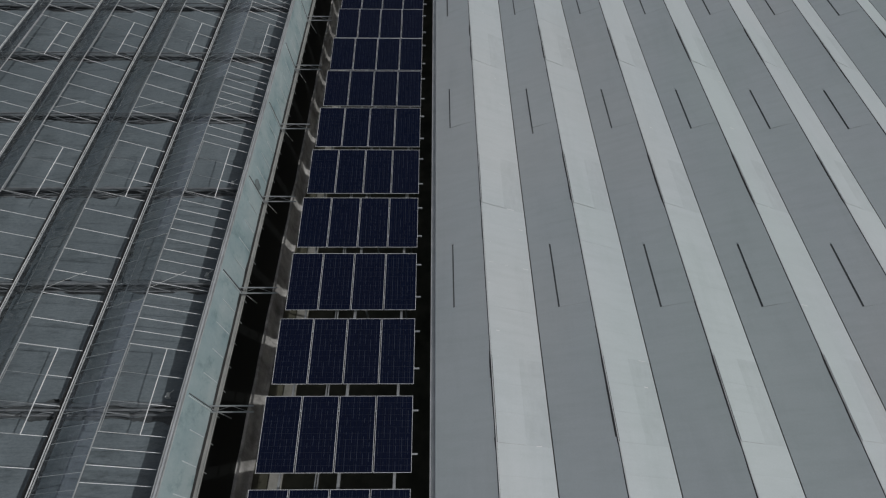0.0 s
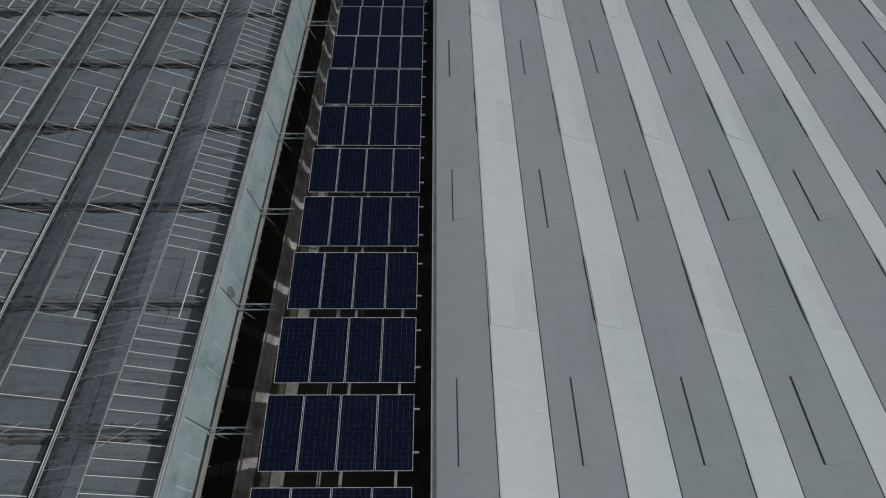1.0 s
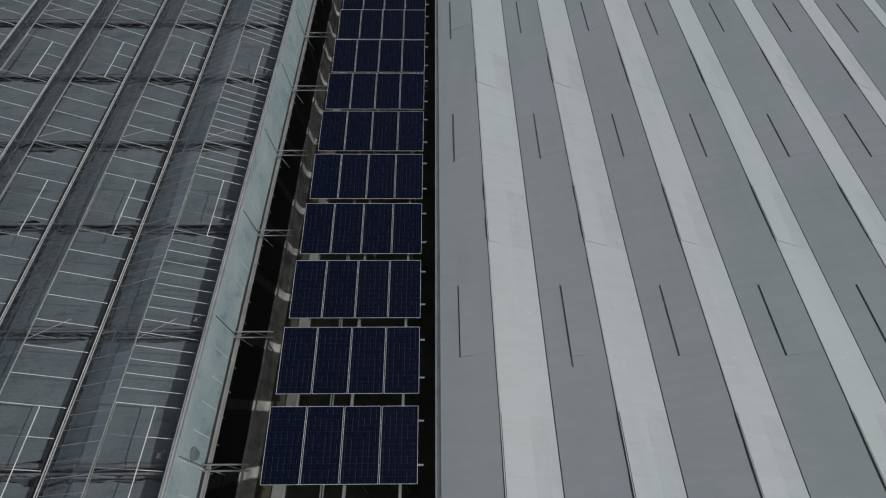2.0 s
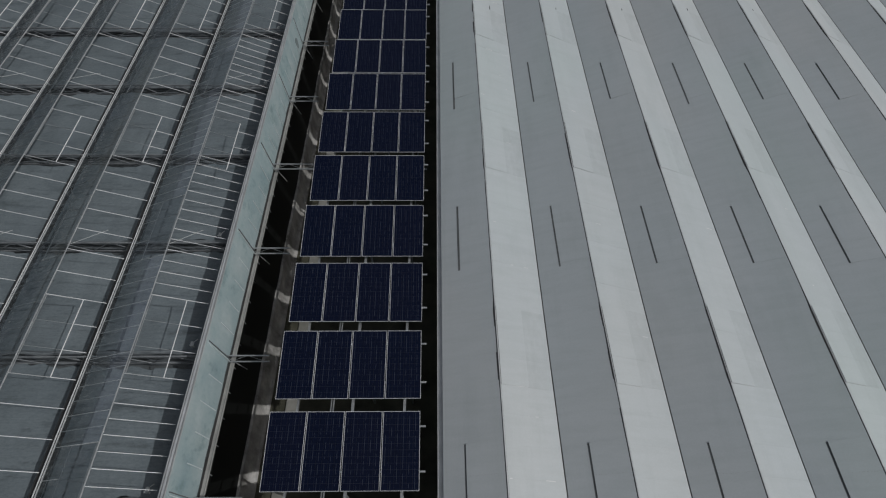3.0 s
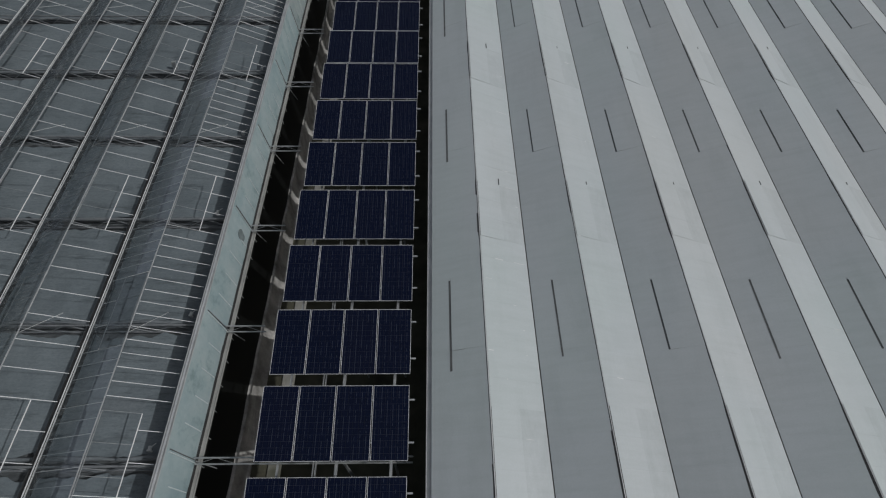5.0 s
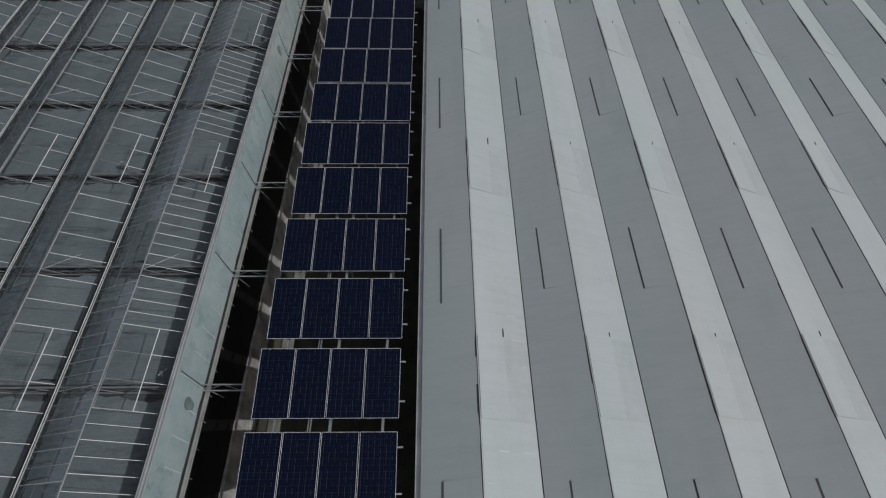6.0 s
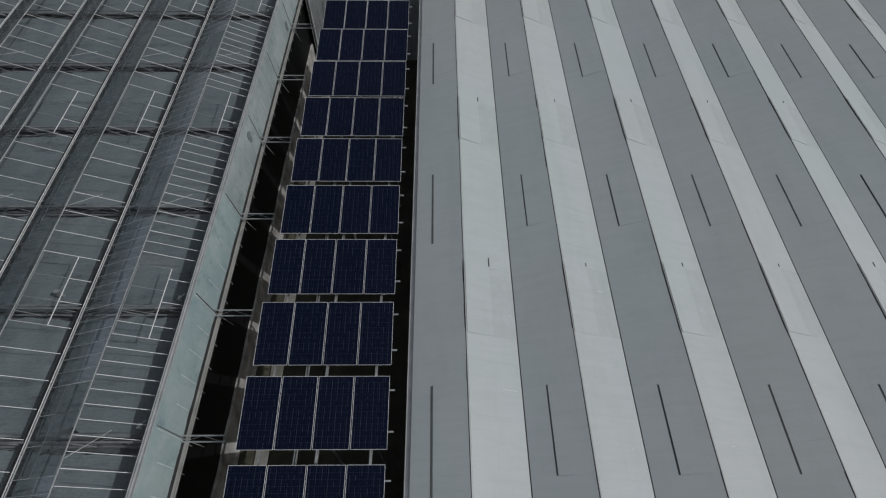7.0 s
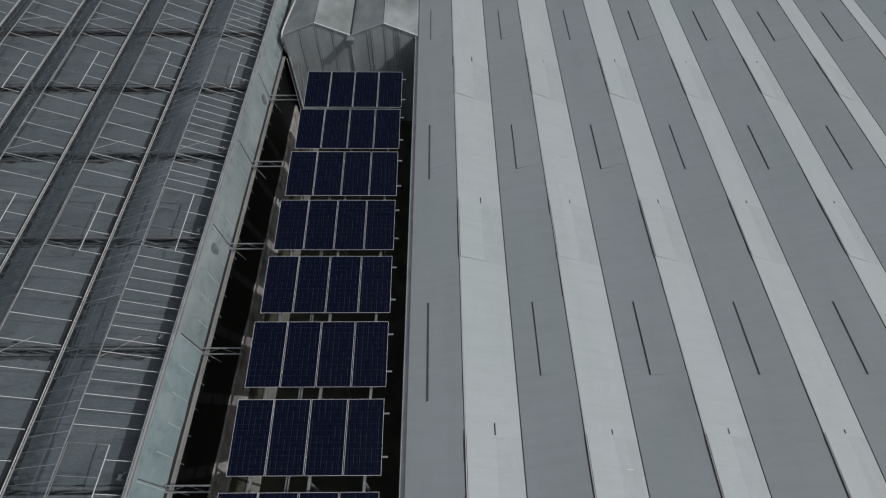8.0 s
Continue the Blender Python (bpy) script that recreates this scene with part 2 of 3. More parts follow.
# ---- mesh helpers ----
class Mesh:
    """Collects vertices and faces, then becomes one mesh."""

    def __init__(self):
        self.v, self.f, self.sheet = [], [], False

    def quad(self, *corners):
        n = len(self.v)
        self.v += [tuple(c) for c in corners]
        self.f.append(tuple(range(n, n + len(corners))))

    def hexa(self, c):
        """A solid from eight corners: four below, four above, both counter-clockwise."""
        n = len(self.v)
        self.v += [tuple(p) for p in c]
        for q in ((3, 2, 1, 0), (4, 5, 6, 7), (0, 1, 5, 4), (1, 2, 6, 5), (2, 3, 7, 6), (3, 0, 4, 7)):
            self.f.append(tuple(n + i for i in q))

    def box(self, a, b):
        (x0, y0, z0), (x1, y1, z1) = a, b
        self.hexa([(x0, y0, z0), (x1, y0, z0), (x1, y1, z0), (x0, y1, z0), (x0, y0, z1), (x1, y0, z1), (x1, y1, z1), (x0, y1, z1)])

    def beam(self, a, b, w, h, up=(0, 0, 1)):
        """A straight bar of width w and height h from a to b."""
        a, b = Vector(a), Vector(b)
        d = (b - a).normalized()
        side = d.cross(Vector(up)).normalized() * (w / 2)
        top = side.cross(d).normalized() * (h / 2)
        self.hexa([a - side - top, a + side - top, b + side - top, b - side - top, a - side + top, a + side + top, b + side + top, b - side + top])

    def tube(self, points, r, sides=8):
        points = [Vector(p) for p in points]
        n0 = len(self.v)
        for i, p in enumerate(points):
            d = (points[min(i + 1, len(points) - 1)] - points[max(i - 1, 0)]).normalized()
            side = d.cross(Vector((0, 0, 1)) if abs(d.z) < 0.9 else Vector((1, 0, 0))).normalized()
            top = side.cross(d)
            rr = r[i] if isinstance(r, list) else r
            self.v += [tuple(p + (side * math.cos(a) + top * math.sin(a)) * rr) for a in (2 * math.pi * k / sides for k in range(sides))]
        for i in range(len(points) - 1):
            for k in range(sides):
                a, b = n0 + i * sides, n0 + (i + 1) * sides
                self.f.append((a + k, a + (k + 1) % sides, b + (k + 1) % sides, b + k))
        self.f.append(tuple(n0 + k for k in reversed(range(sides))))
        self.f.append(tuple(n0 + (len(points) - 1) * sides + k for k in range(sides)))

    def profile(self, section, y0, y1):
        """A closed section in x and z, drawn out along y."""
        n, k = len(self.v), len(section)
        self.v += [(x, y0, z) for x, z in section] + [(x, y1, z) for x, z in section]
        for i in range(k):
            self.f.append((n + i, n + (i + 1) % k, n + k + (i + 1) % k, n + k + i))
        self.f.append(tuple(n + i for i in range(k)))
        self.f.append(tuple(n + k + i for i in reversed(range(k))))

    def data(self, name, material, smooth=False):
        me = bpy.data.meshes.new(name)
        me.from_pydata(self.v, [], self.f)
        bm = bmesh.new()
        bm.from_mesh(me)
        if not self.sheet:
            bmesh.ops.recalc_face_normals(bm, faces=bm.faces)
        bm.to_mesh(me)
        bm.free()
        if smooth:
            for poly in me.polygons:
                poly.use_smooth = True
        me.materials.append(material)
        return me


def thing(name, label, category, group="", at=(0, 0, 0)):
    ob = new(name)
    ob.location = at
    return tagged(ob, label, category, group)


def part(name, mesh, material, parent, label="", at=(0, 0, 0), smooth=False, kind=""):
    """One mesh object under a thing or a part; mesh is a Mesh or ready mesh data."""
    ob = new(name, mesh.data(name, material, smooth) if isinstance(mesh, Mesh) else mesh)
    ob.parent = parent
    ob.location = at
    return tagged(ob, label, "", "", kind)


rnd = random.Random(7)

# ---- plan, in metres ----
SPAN, HALF = 3.174, 1.587              # the whitewashed greenhouse
LEFT_SPAN, LEFT_HALF = 3.083, 1.5415   # the clear greenhouse
GUT_Z, RIDGE_Z = 5.55, 6.19            # gutters and ridges of the clear greenhouse
WASH_Z = -0.30                         # the roof of the whitewashed greenhouse lies this much lower
RISE = RIDGE_Z - GUT_Z
RIGHT0 = 0.095                         # outer gutter of the whitewashed greenhouse
LEFT0 = -6.91                          # outer gutter of the clear greenhouse
Y0, Y1 = -6.0, 82.0                    # both greenhouses run on past the view
GABLE_Y = 64.27                        # where the whitewashed greenhouse widens and closes the gap
BAY, TRUSS0 = 4.004, 0.75
PANE = BAY / 5
TRUSSES = [TRUSS0 + BAY * k for k in range(-1, 20)]
WALL_X = -6.50
SPANS_RIGHT, SPANS_LEFT = 9, 6

ground = Mesh()
ground.box((-400, -400, -0.4), (400, 500, 0.0))
g = new("ground", ground.data("ground", SOIL))
tagged(g, "bare khaki soil between the two greenhouses", "ground", kind="structure")


# pale path along the gap, added where the sun strip falls to brighten it
m = Mesh()
m.profile([(-5.75, -0.02), (-5.27, -0.02), (-5.27, 0.045), (-5.29, 0.06), (-5.73, 0.06), (-5.75, 0.045)], Y0, 64.4)
path = new("pavement", m.data("pavement", PATH))
tagged(path, "narrow pale path added where the sun strip falls, with dirty khaki stains", "path", kind="structure")


# ---- pieces of the roofs ----
def slope_point(x_low, x_top, s, lift=0.0):
    """A point of a slope: s is 0 at the gutter and 1 at the ridge; lift is along the slope's normal."""
    run, rise = x_top - x_low, RISE
    n = Vector((-rise * math.copysign(1, run), 0, abs(run))).normalized()
    return Vector((x_low + run * s, 0, GUT_Z + rise * s)) + n * lift


def pane_mesh(mesh, x_low, x_top, s0, s1, y0, y1, lift=0.0, thick=0.006, tip=0.0):
    """A flat pane of a slope between two heights and two places along y."""
    a, b = slope_point(x_low, x_top, s0, lift), slope_point(x_low, x_top, s1, lift + tip)
    c, d = slope_point(x_low, x_top, s1, lift + thick + tip), slope_point(x_low, x_top, s0, lift + thick)
    mesh.hexa([(a.x, y0, a.z), (b.x, y0, b.z), (b.x, y1, b.z), (a.x, y1, a.z), (d.x, y0, d.z), (c.x, y0, c.z), (c.x, y1, c.z), (d.x, y1, d.z)])


def sheet_mesh(mesh, x_low, x_top, s0, s1, y0, y1, lift=0.0, tip=0.0):
    """A thin sheet of glass on a slope."""
    a, b = slope_point(x_low, x_top, s0, lift), slope_point(x_low, x_top, s1, lift + tip)
    mesh.sheet = True
    ring = [(a.x, y0, a.z), (b.x, y0, b.z), (b.x, y1, b.z), (a.x, y1, a.z)]
    mesh.quad(*(ring if x_top > x_low else ring[::-1]))


def gutter_section(x, w, z, depth=0.13):
    """A channel with turned lips, hollow above."""
    h, lip = w / 2, min(0.014, w / 6)
    return [(x - h, z), (x - h, z + lip), (x - h + lip, z + lip), (x - h + 2 * lip, z - depth + 0.02), (x + h - 2 * lip, z - depth + 0.02),
            (x + h - lip, z + lip), (x + h, z + lip), (x + h, z), (x + h - lip, z - depth), (x - h + lip, z - depth)]


def frange(a, b, step):
    out = []
    while a < b - 1e-6:
        out.append(a)
        a += step
    return out


# ---- the whitewashed greenhouse ----
wash_house = thing("greenhouse", "large whitewashed glass greenhouse with a ridged multi-span roof", "greenhouse", at=(0, 0, WASH_Z))
NEAR_VENT_GREY, NEAR_VENT_WHITE = 7.54, 3.42   # where the first vent of each row begins along y
VENT_LEN, VENT_STEP = 2.38, 8.003

gut = {}
for k in range(-2, SPANS_RIGHT + 1):
    x = RIGHT0 + SPAN * k
    y_from = GABLE_Y if k < 0 else Y0
    w = {0: 0.20, -1: 0.17}.get(k, 0.06)
    m = Mesh()
    m.profile(gutter_section(x - (0.03 if k == 0 else 0), w, GUT_Z - 0.005, 0.13 if k == 0 else 0.035), y_from, Y1)
    part("gutter", m, ALU if k == 0 else DULL, wash_house, "pale outer eaves gutter" if k == 0 else "dirty valley gutter")
    if k == SPANS_RIGHT:
        continue
    # ridge: a slim cap with a dark strip for the shaded gap beside it
    m = Mesh()
    xr = x + HALF
    m.profile([(xr - 0.006, RIDGE_Z - 0.03), (xr + 0.020, RIDGE_Z - 0.035), (xr + 0.021, RIDGE_Z + 0.001), (xr + 0.004, RIDGE_Z + 0.012), (xr - 0.007, RIDGE_Z + 0.010)], y_from, Y1)
    part("ridge_cap", m, ALU, wash_house)
    m = Mesh()
    # black strip paints the ridge's shaded gap: its width and edge wander along the ridge
    count = int((Y1 - y_from) / 0.4)
    for i in range(count + 1):
        y = y_from + (Y1 - y_from) * i / count
        # wider at the vents, for the dark gap under their raised edges
        hinge = 0.022 if (y - NEAR_VENT_WHITE) % VENT_STEP < VENT_LEN else 0.0
        w = 0.024 + hinge + 0.018 * noise.noise((xr * 3.1, y * 0.35, 1)) + 0.012 * noise.noise((xr * 3.1, y * 1.4, 2))
        m.v += [(xr - 0.007 - w, y, RIDGE_Z - 0.05), (xr - 0.007, y, RIDGE_Z - 0.035), (xr - 0.007, y, RIDGE_Z + 0.006), (xr - 0.007 - w, y, RIDGE_Z + 0.004 - 0.4 * w)]
    for i in range(count):
        for j in range(4):
            o, q = 4 * i, (j + 1) % 4
            m.f.append((o + j, o + q, o + 4 + q, o + 4 + j))
    m.f += [(0, 1, 2, 3), (4 * count + 3, 4 * count + 2, 4 * count + 1, 4 * count)]
    part("ridge_shade_strip", m, BLACK, wash_house, "black strip for the shaded gap along the ridge")


def vent_ranges(first):
    return [(first + VENT_STEP * k, first + VENT_STEP * k + VENT_LEN) for k in range(-2, 10)]


def in_vent(y, ranges):
    return any(a - 0.01 <= y < b - 0.3 for a, b in ranges)


# one shared pane for each facing, laid along the slope from its gutter
def shared_pane(side, s0, s1):
    m = Mesh()
    pane_mesh(m, 0.0, HALF * side, s0, s1, 0.0008, PANE - 0.0008)
    return m.data("pane", DIM_WASH if side == -1 and s1 < 0.5 else WASH)


# how far up the slope the panes below a vent reach: shaded side, shaded side of the outermost span, sunny side
VENT_LOW, VENT_FIRST, VENT_SUNNY = 0.405, 0.358, 0.478
PANES = {(side, "whole"): shared_pane(side, 0.012, 0.984) for side in (1, -1)}
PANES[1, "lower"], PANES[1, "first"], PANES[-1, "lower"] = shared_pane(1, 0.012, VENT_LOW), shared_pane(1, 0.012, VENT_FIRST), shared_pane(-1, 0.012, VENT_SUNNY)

for k in range(-2, SPANS_RIGHT):
    y_from = GABLE_Y if k < 0 else Y0
    for side in (1, -1):
        x_low = RIGHT0 + SPAN * k if side == 1 else RIGHT0 + SPAN * (k + 1)
        vents = vent_ranges(NEAR_VENT_GREY if side == 1 else NEAR_VENT_WHITE)
        start = vents[0][0]
        name = "shaded_slope" if side == 1 else "sunny_slope"
        bars = Mesh()
        rest, thin = Mesh(), Mesh()
        near = []
        first = math.ceil((y_from - start) / (VENT_STEP / 10))
        last = math.floor((Y1 - start) / (VENT_STEP / 10))
        if k < 0:
            pane_mesh(rest, x_low, x_low + HALF * side, 0.012, 0.984, y_from - 0.02, start + first * VENT_STEP / 10 - 0.003)
        for i in range(first, last):
            y = start + i * VENT_STEP / 10
            open_here = (i % 10) in (0, 1, 2) and (k >= 0 or y - (i % 10) * VENT_STEP / 10 >= y_from)
            lo = slope_point(x_low, x_low + HALF * side, 0.04, -0.02)
            hi = slope_point(x_low, x_low + HALF * side, 0.33 if open_here and i % 10 else 0.97, -0.02)
            bars.beam((lo.x, y, lo.z), (hi.x, y, hi.z), 0.02, 0.03)
            if k in (0, 1) and 0 <= y < 66:
                near.append((y, open_here))
            else:
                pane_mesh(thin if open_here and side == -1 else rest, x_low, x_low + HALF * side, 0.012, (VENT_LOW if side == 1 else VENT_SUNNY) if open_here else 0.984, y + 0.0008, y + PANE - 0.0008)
        putty = Mesh()
        if side == -1 and 0 <= k < 4:
            for i in range(first, last):
                y = start + i * VENT_STEP / 10
                for lo, hi in ((0.80, 0.97), (0.50, 0.72), (0.06, 0.42)):
                    if rnd.random() < (0.30 if k == 0 else 0.10):
                        lo, hi = sorted((rnd.uniform(lo, hi), rnd.uniform(lo, hi)))
                        a, b = (slope_point(x_low, x_low - HALF, q, 0.008) for q in (lo, hi))
                        putty.beam((a.x, y, a.z), (b.x, y + rnd.uniform(-0.01, 0.01), b.z), rnd.uniform(0.008, 0.02), 0.006)
        slope = new(name)
        slope.parent = wash_house
        tagged(slope, "whitewashed glass roof slope")
        part("glazing_bar", bars, BAR, slope, kind="stuff")
        if putty.f:
            part("putty", putty, PIPE, slope, "white putty smeared at the pane joints", kind="stuff")
        if rest.f:
            part("pane", rest, MOSSY if k < 0 else WASH, slope, "whitewashed panes", kind="stuff")
        if thin.f:
            part("vent_pane", thin, MOSSY if k < 0 else DIM_WASH, slope, "whitewashed panes below the vents, painted in a dimmer tone", kind="stuff")
        gut[(k, side)] = (slope, x_low, near)

# vents: top-hung sashes from half way up to the ridge, ajar
def vent_mesh(side, tip_low, tip_top, a0=0.476):
    m = Mesh()
    a1 = 0.982
    for j in range(3):
        pane_mesh(m, 0.0, HALF * side, a0, a1, PANE * j + 0.0008, PANE * (j + 1) - 0.0008, lift=0.006 + tip_low, tip=tip_top - tip_low)
    return m.data("vent_sash", WASH)


def vent_frame(side, tip_low, tip_top, a0=0.476):
    m = Mesh()
    for s, lift, w in ((a0 + 0.012, tip_low, 0.02), (0.965, tip_top, 0.02)):
        p = slope_point(0.0, HALF * side, s, lift - 0.006)
        m.beam((p.x, 0, p.z), (p.x, VENT_LEN, p.z), w, 0.02)
    a, b = slope_point(0.0, HALF * side, a0 + 0.010, tip_low - 0.010), slope_point(0.0, HALF * side, 0.965, tip_top - 0.010)
    for j in range(4):
        y = VENT_LEN * j / 3
        m.beam((a.x, y, a.z), (b.x, y, b.z), 0.02, 0.02)
    return m.data("vent_frame", ZINC)


SLITS = {}


def slit_data(low, past):
    """A grey strip painting the shaded slit under a vent's lower edge; past: how far it runs on beyond the sash."""
    if (low, past) not in SLITS:
        m = Mesh()
        pane_mesh(m, 0.0, HALF, low - (0.0005 if low == VENT_LOW else 0.012), low + 0.0305, -past, VENT_LEN, lift=0.004 if past else -0.002)
        SLITS[low, past] = m.data("vent_slit", DARK_GREY)
    return SLITS[low, past]


# strips that run on past their sash: span and vent, metres
PAST = {(0, 2): 0.25, (0, 3): 0.62, (0, 4): 0.5, (0, 5): 0.72, (0, 6): 0.5, (1, 1): 0.33, (1, 2): 0.12, (1, 3): 0.2, (3, 3): 0.3}
VENTS = {"shaded": [], "first": [], "sunny": []}
for variant in range(3):
    tip = 0.005 + 0.004 * variant
    VENTS["shaded"].append((vent_mesh(1, tip, -0.004, VENT_LOW + 0.031), vent_frame(1, tip, -0.004, VENT_LOW + 0.031)))
    VENTS["first"].append((vent_mesh(1, tip, -0.004, VENT_FIRST + 0.031), vent_frame(1, tip, -0.004, VENT_FIRST + 0.031)))
    tip = 0.003 + 0.003 * variant
    VENTS["sunny"].append((vent_mesh(-1, tip, tip + 0.003), vent_frame(-1, tip, tip + 0.003)))
for k in range(-2, SPANS_RIGHT):
    for side in (1, -1):
        x_low = RIGHT0 + SPAN * k if side == 1 else RIGHT0 + SPAN * (k + 1)
        for a, b in vent_ranges(NEAR_VENT_GREY if side == 1 else NEAR_VENT_WHITE):
            if a < (GABLE_Y if k < 0 else Y0) or b > Y1:
                continue
            sash, fr = rnd.choice(VENTS["sunny" if side == -1 else "first" if k == 0 else "shaded"])
            v = part("roof_vent", sash, WASH, wash_house, "whitewashed roof vent, slightly open", at=(x_low, a, 0))
            part("vent_frame", fr, ZINC, v)
            if side == 1:
                    part("vent_slit", slit_data(VENT_FIRST if k == 0 else VENT_LOW, PAST.get((k, round((a - NEAR_VENT_GREY) / VENT_STEP)), 0.0)), DARK_GREY, v, "dark grey strip for the shaded slit below the vent")
            elif a > 34 and k < 5:
                # dark stay left standing at the far corner of the lower edge
                p = slope_point(0.0, -HALF, 0.478, 0.012)
                m = Mesh()
                r = rnd.uniform(0.5, 1.0) if k == 0 else rnd.uniform(0.25, 0.5)
                m.beam((p.x, 3 * PANE + 0.05, p.z), (p.x, 3 * PANE + 0.05 + 0.36 * r, p.z), 0.026 * r + 0.008, 0.03)
                part("vent_stay", m, BLACK, v, "short dark stay")

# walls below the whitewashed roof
# nearly out of view; coloured near black to cut bounced light in the gap
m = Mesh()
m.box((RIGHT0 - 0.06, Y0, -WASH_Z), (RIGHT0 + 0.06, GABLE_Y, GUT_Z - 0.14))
part("side_wall", m, SHADEPANE, wash_house, "side wall below the gutter, set near black to cut bounce")
m = Mesh()
far = RIGHT0 + SPAN * SPANS_RIGHT
m.box((far - 0.06, Y0, -WASH_Z), (far + 0.06, Y1, GUT_Z - 0.14))
part("side_wall", m, WASH, wash_house)
m = Mesh()
m.box((RIGHT0 - 2 * SPAN - 0.06, GABLE_Y + 0.07, -WASH_Z), (RIGHT0 - 2 * SPAN + 0.06, Y1, GUT_Z - 0.14))
part("side_wall", m, WASH, wash_house)


def gable(y, spans, x0, t, foot=0.0, span=SPAN):
    """A wall with a zigzag top under the roofs."""
    m = Mesh()
    pts = [(x0, foot)]
    for k in range(spans):
        pts += [(x0 + span * k, GUT_Z - 0.02), (x0 + span * k + span / 2, RIDGE_Z - 0.03)]
    pts += [(x0 + span * spans, GUT_Z - 0.02), (x0 + span * spans, foot)]
    n = len(pts)
    m.v += [(x, y - t / 2, z) for x, z in pts] + [(x, y + t / 2, z) for x, z in pts]
    for i in range(n):
        m.f.append((i, (i + 1) % n, n + (i + 1) % n, n + i))
    for k in range(spans):
        i = 1 + 2 * k
        for o in (0, n):
            m.f.append((o + i, o + i + 1, o + i + 2))
    gutters = [1 + 2 * k for k in range(spans + 1)]
    for o in (0, n):
        m.f.append(tuple(o + j for j in [0] + gutters + [n - 1]))
    return m


part("gable_wall", gable(GABLE_Y, 2, RIGHT0 - 2 * SPAN, 0.06, -WASH_Z), DULL_WASH, wash_house, "dulled whitewashed glass gable wall")
part("gable_wall", gable(Y0 - 0.05, SPANS_RIGHT, RIGHT0, 0.06, -WASH_Z), WASH, wash_house)
part("gable_wall", gable(Y1 + 0.05, SPANS_RIGHT + 2, RIGHT0 - 2 * SPAN, 0.06, -WASH_Z), WASH, wash_house)
for x, w in ((-5.44, 0.02), (-4.67, 0.024), (-3.92, 0.02), (-3.08, 0.065), (-2.28, 0.022), (-2.10, 0.022), (-1.48, 0.022), (-1.02, 0.018), (-0.90, 0.018), (-0.78, 0.018)):
    m = Mesh()
    top = GUT_Z + RISE * (1 - abs(((x - RIGHT0) % SPAN) - HALF) / HALF) - 0.06
    m.box((x - w / 2, GABLE_Y - (0.09 if w > 0.06 else 0.052), -WASH_Z), (x + w / 2, GABLE_Y - 0.031, top))
    bar = part("mullion", m, PIPE if w > 0.06 else BAR, wash_house)
    # narrow dark strip on the mullion's right side
    m = Mesh()
    m.box((x + w / 2 + 0.002, GABLE_Y - 0.044, -WASH_Z), (x + w / 2 + 0.022, GABLE_Y - 0.032, top))
    part("mullion_strip", m, DARK_GREY, bar, "dark strip along one side of the mullion")
# narrow corner posts where the gable meets the wall of the clear greenhouse
for x, y, w, stuff in ((-6.17, 0.10, 0.045, BAR), (-6.235, 0.12, 0.03, DARK_GREY), (-6.30, 0.22, 0.035, MOSSY)):
    m = Mesh()
    m.box((x - w / 2, GABLE_Y - y - 0.04, -WASH_Z), (x + w / 2, GABLE_Y - y, 4.12 - WASH_Z))
    part("corner_post", m, stuff, wash_house)
for k in (-2, -1):
    for side in (1, -1):
        a = slope_point(RIGHT0 + SPAN * k if side == 1 else RIGHT0 + SPAN * (k + 1), RIGHT0 + SPAN * k + HALF, 0.02, 0.01)
        b = slope_point(RIGHT0 + SPAN * k if side == 1 else RIGHT0 + SPAN * (k + 1), RIGHT0 + SPAN * k + HALF, 1.0, 0.01)
        m = Mesh()
        m.beam((a.x, GABLE_Y - 0.05, a.z), (b.x, GABLE_Y - 0.05, b.z), 0.05, 0.035)
        # trim facing away from the sun is painted duller for shade
        part("verge_trim", m, BAR if side == -1 else DULL_WASH, wash_house)
# valley between the two end roofs, full of dark silt, and its outlet box on the gable
m = Mesh()
xv = RIGHT0 - SPAN
for i in range(40):
    y = GABLE_Y + (Y1 - GABLE_Y) * i / 39
    w = 0.055 + 0.03 * noise.noise((y * 1.1, 3.0, 0.5))
    m.v += [(xv - w, y, GUT_Z), (xv + w, y, GUT_Z), (xv + 0.7 * w, y, GUT_Z + 0.03), (xv - 0.7 * w, y, GUT_Z + 0.03)]
for i in range(39):
    for j in range(4):
        m.f.append((4 * i + j, 4 * i + (j + 1) % 4, 4 * i + 4 + (j + 1) % 4, 4 * i + 4 + j))
m.f += [(0, 1, 2, 3), (159, 158, 157, 156)]
part("gutter_bed", m, BLACK, wash_house, "dark silt in the valley")
m = Mesh()
m.box((-3.25, GABLE_Y - 0.42, GUT_Z - 0.22), (-2.92, GABLE_Y - 0.035, GUT_Z - 0.02))
m.box((-3.27, GABLE_Y - 0.44, GUT_Z - 0.06), (-2.90, GABLE_Y - 0.40, GUT_Z + 0.01))
part("gutter_outlet", m, ZINC, wash_house, "steel gutter outlet box on the gable")
m = Mesh()
top = GUT_Z + 0.08
m.tube([(-5.55, 74.0, top), (-5.85, 70.0, top), (-6.09, GABLE_Y + 2.5, top), (-6.25, GABLE_Y + 0.8, top), (-6.30, GABLE_Y + 0.1, top - 0.03), (-6.32, GABLE_Y - 0.12, top - 0.16)], 0.04, 10)
part("rain_pipe", m, PIPE, wash_house, "white plastic rain pipe", smooth=True)
m = Mesh()
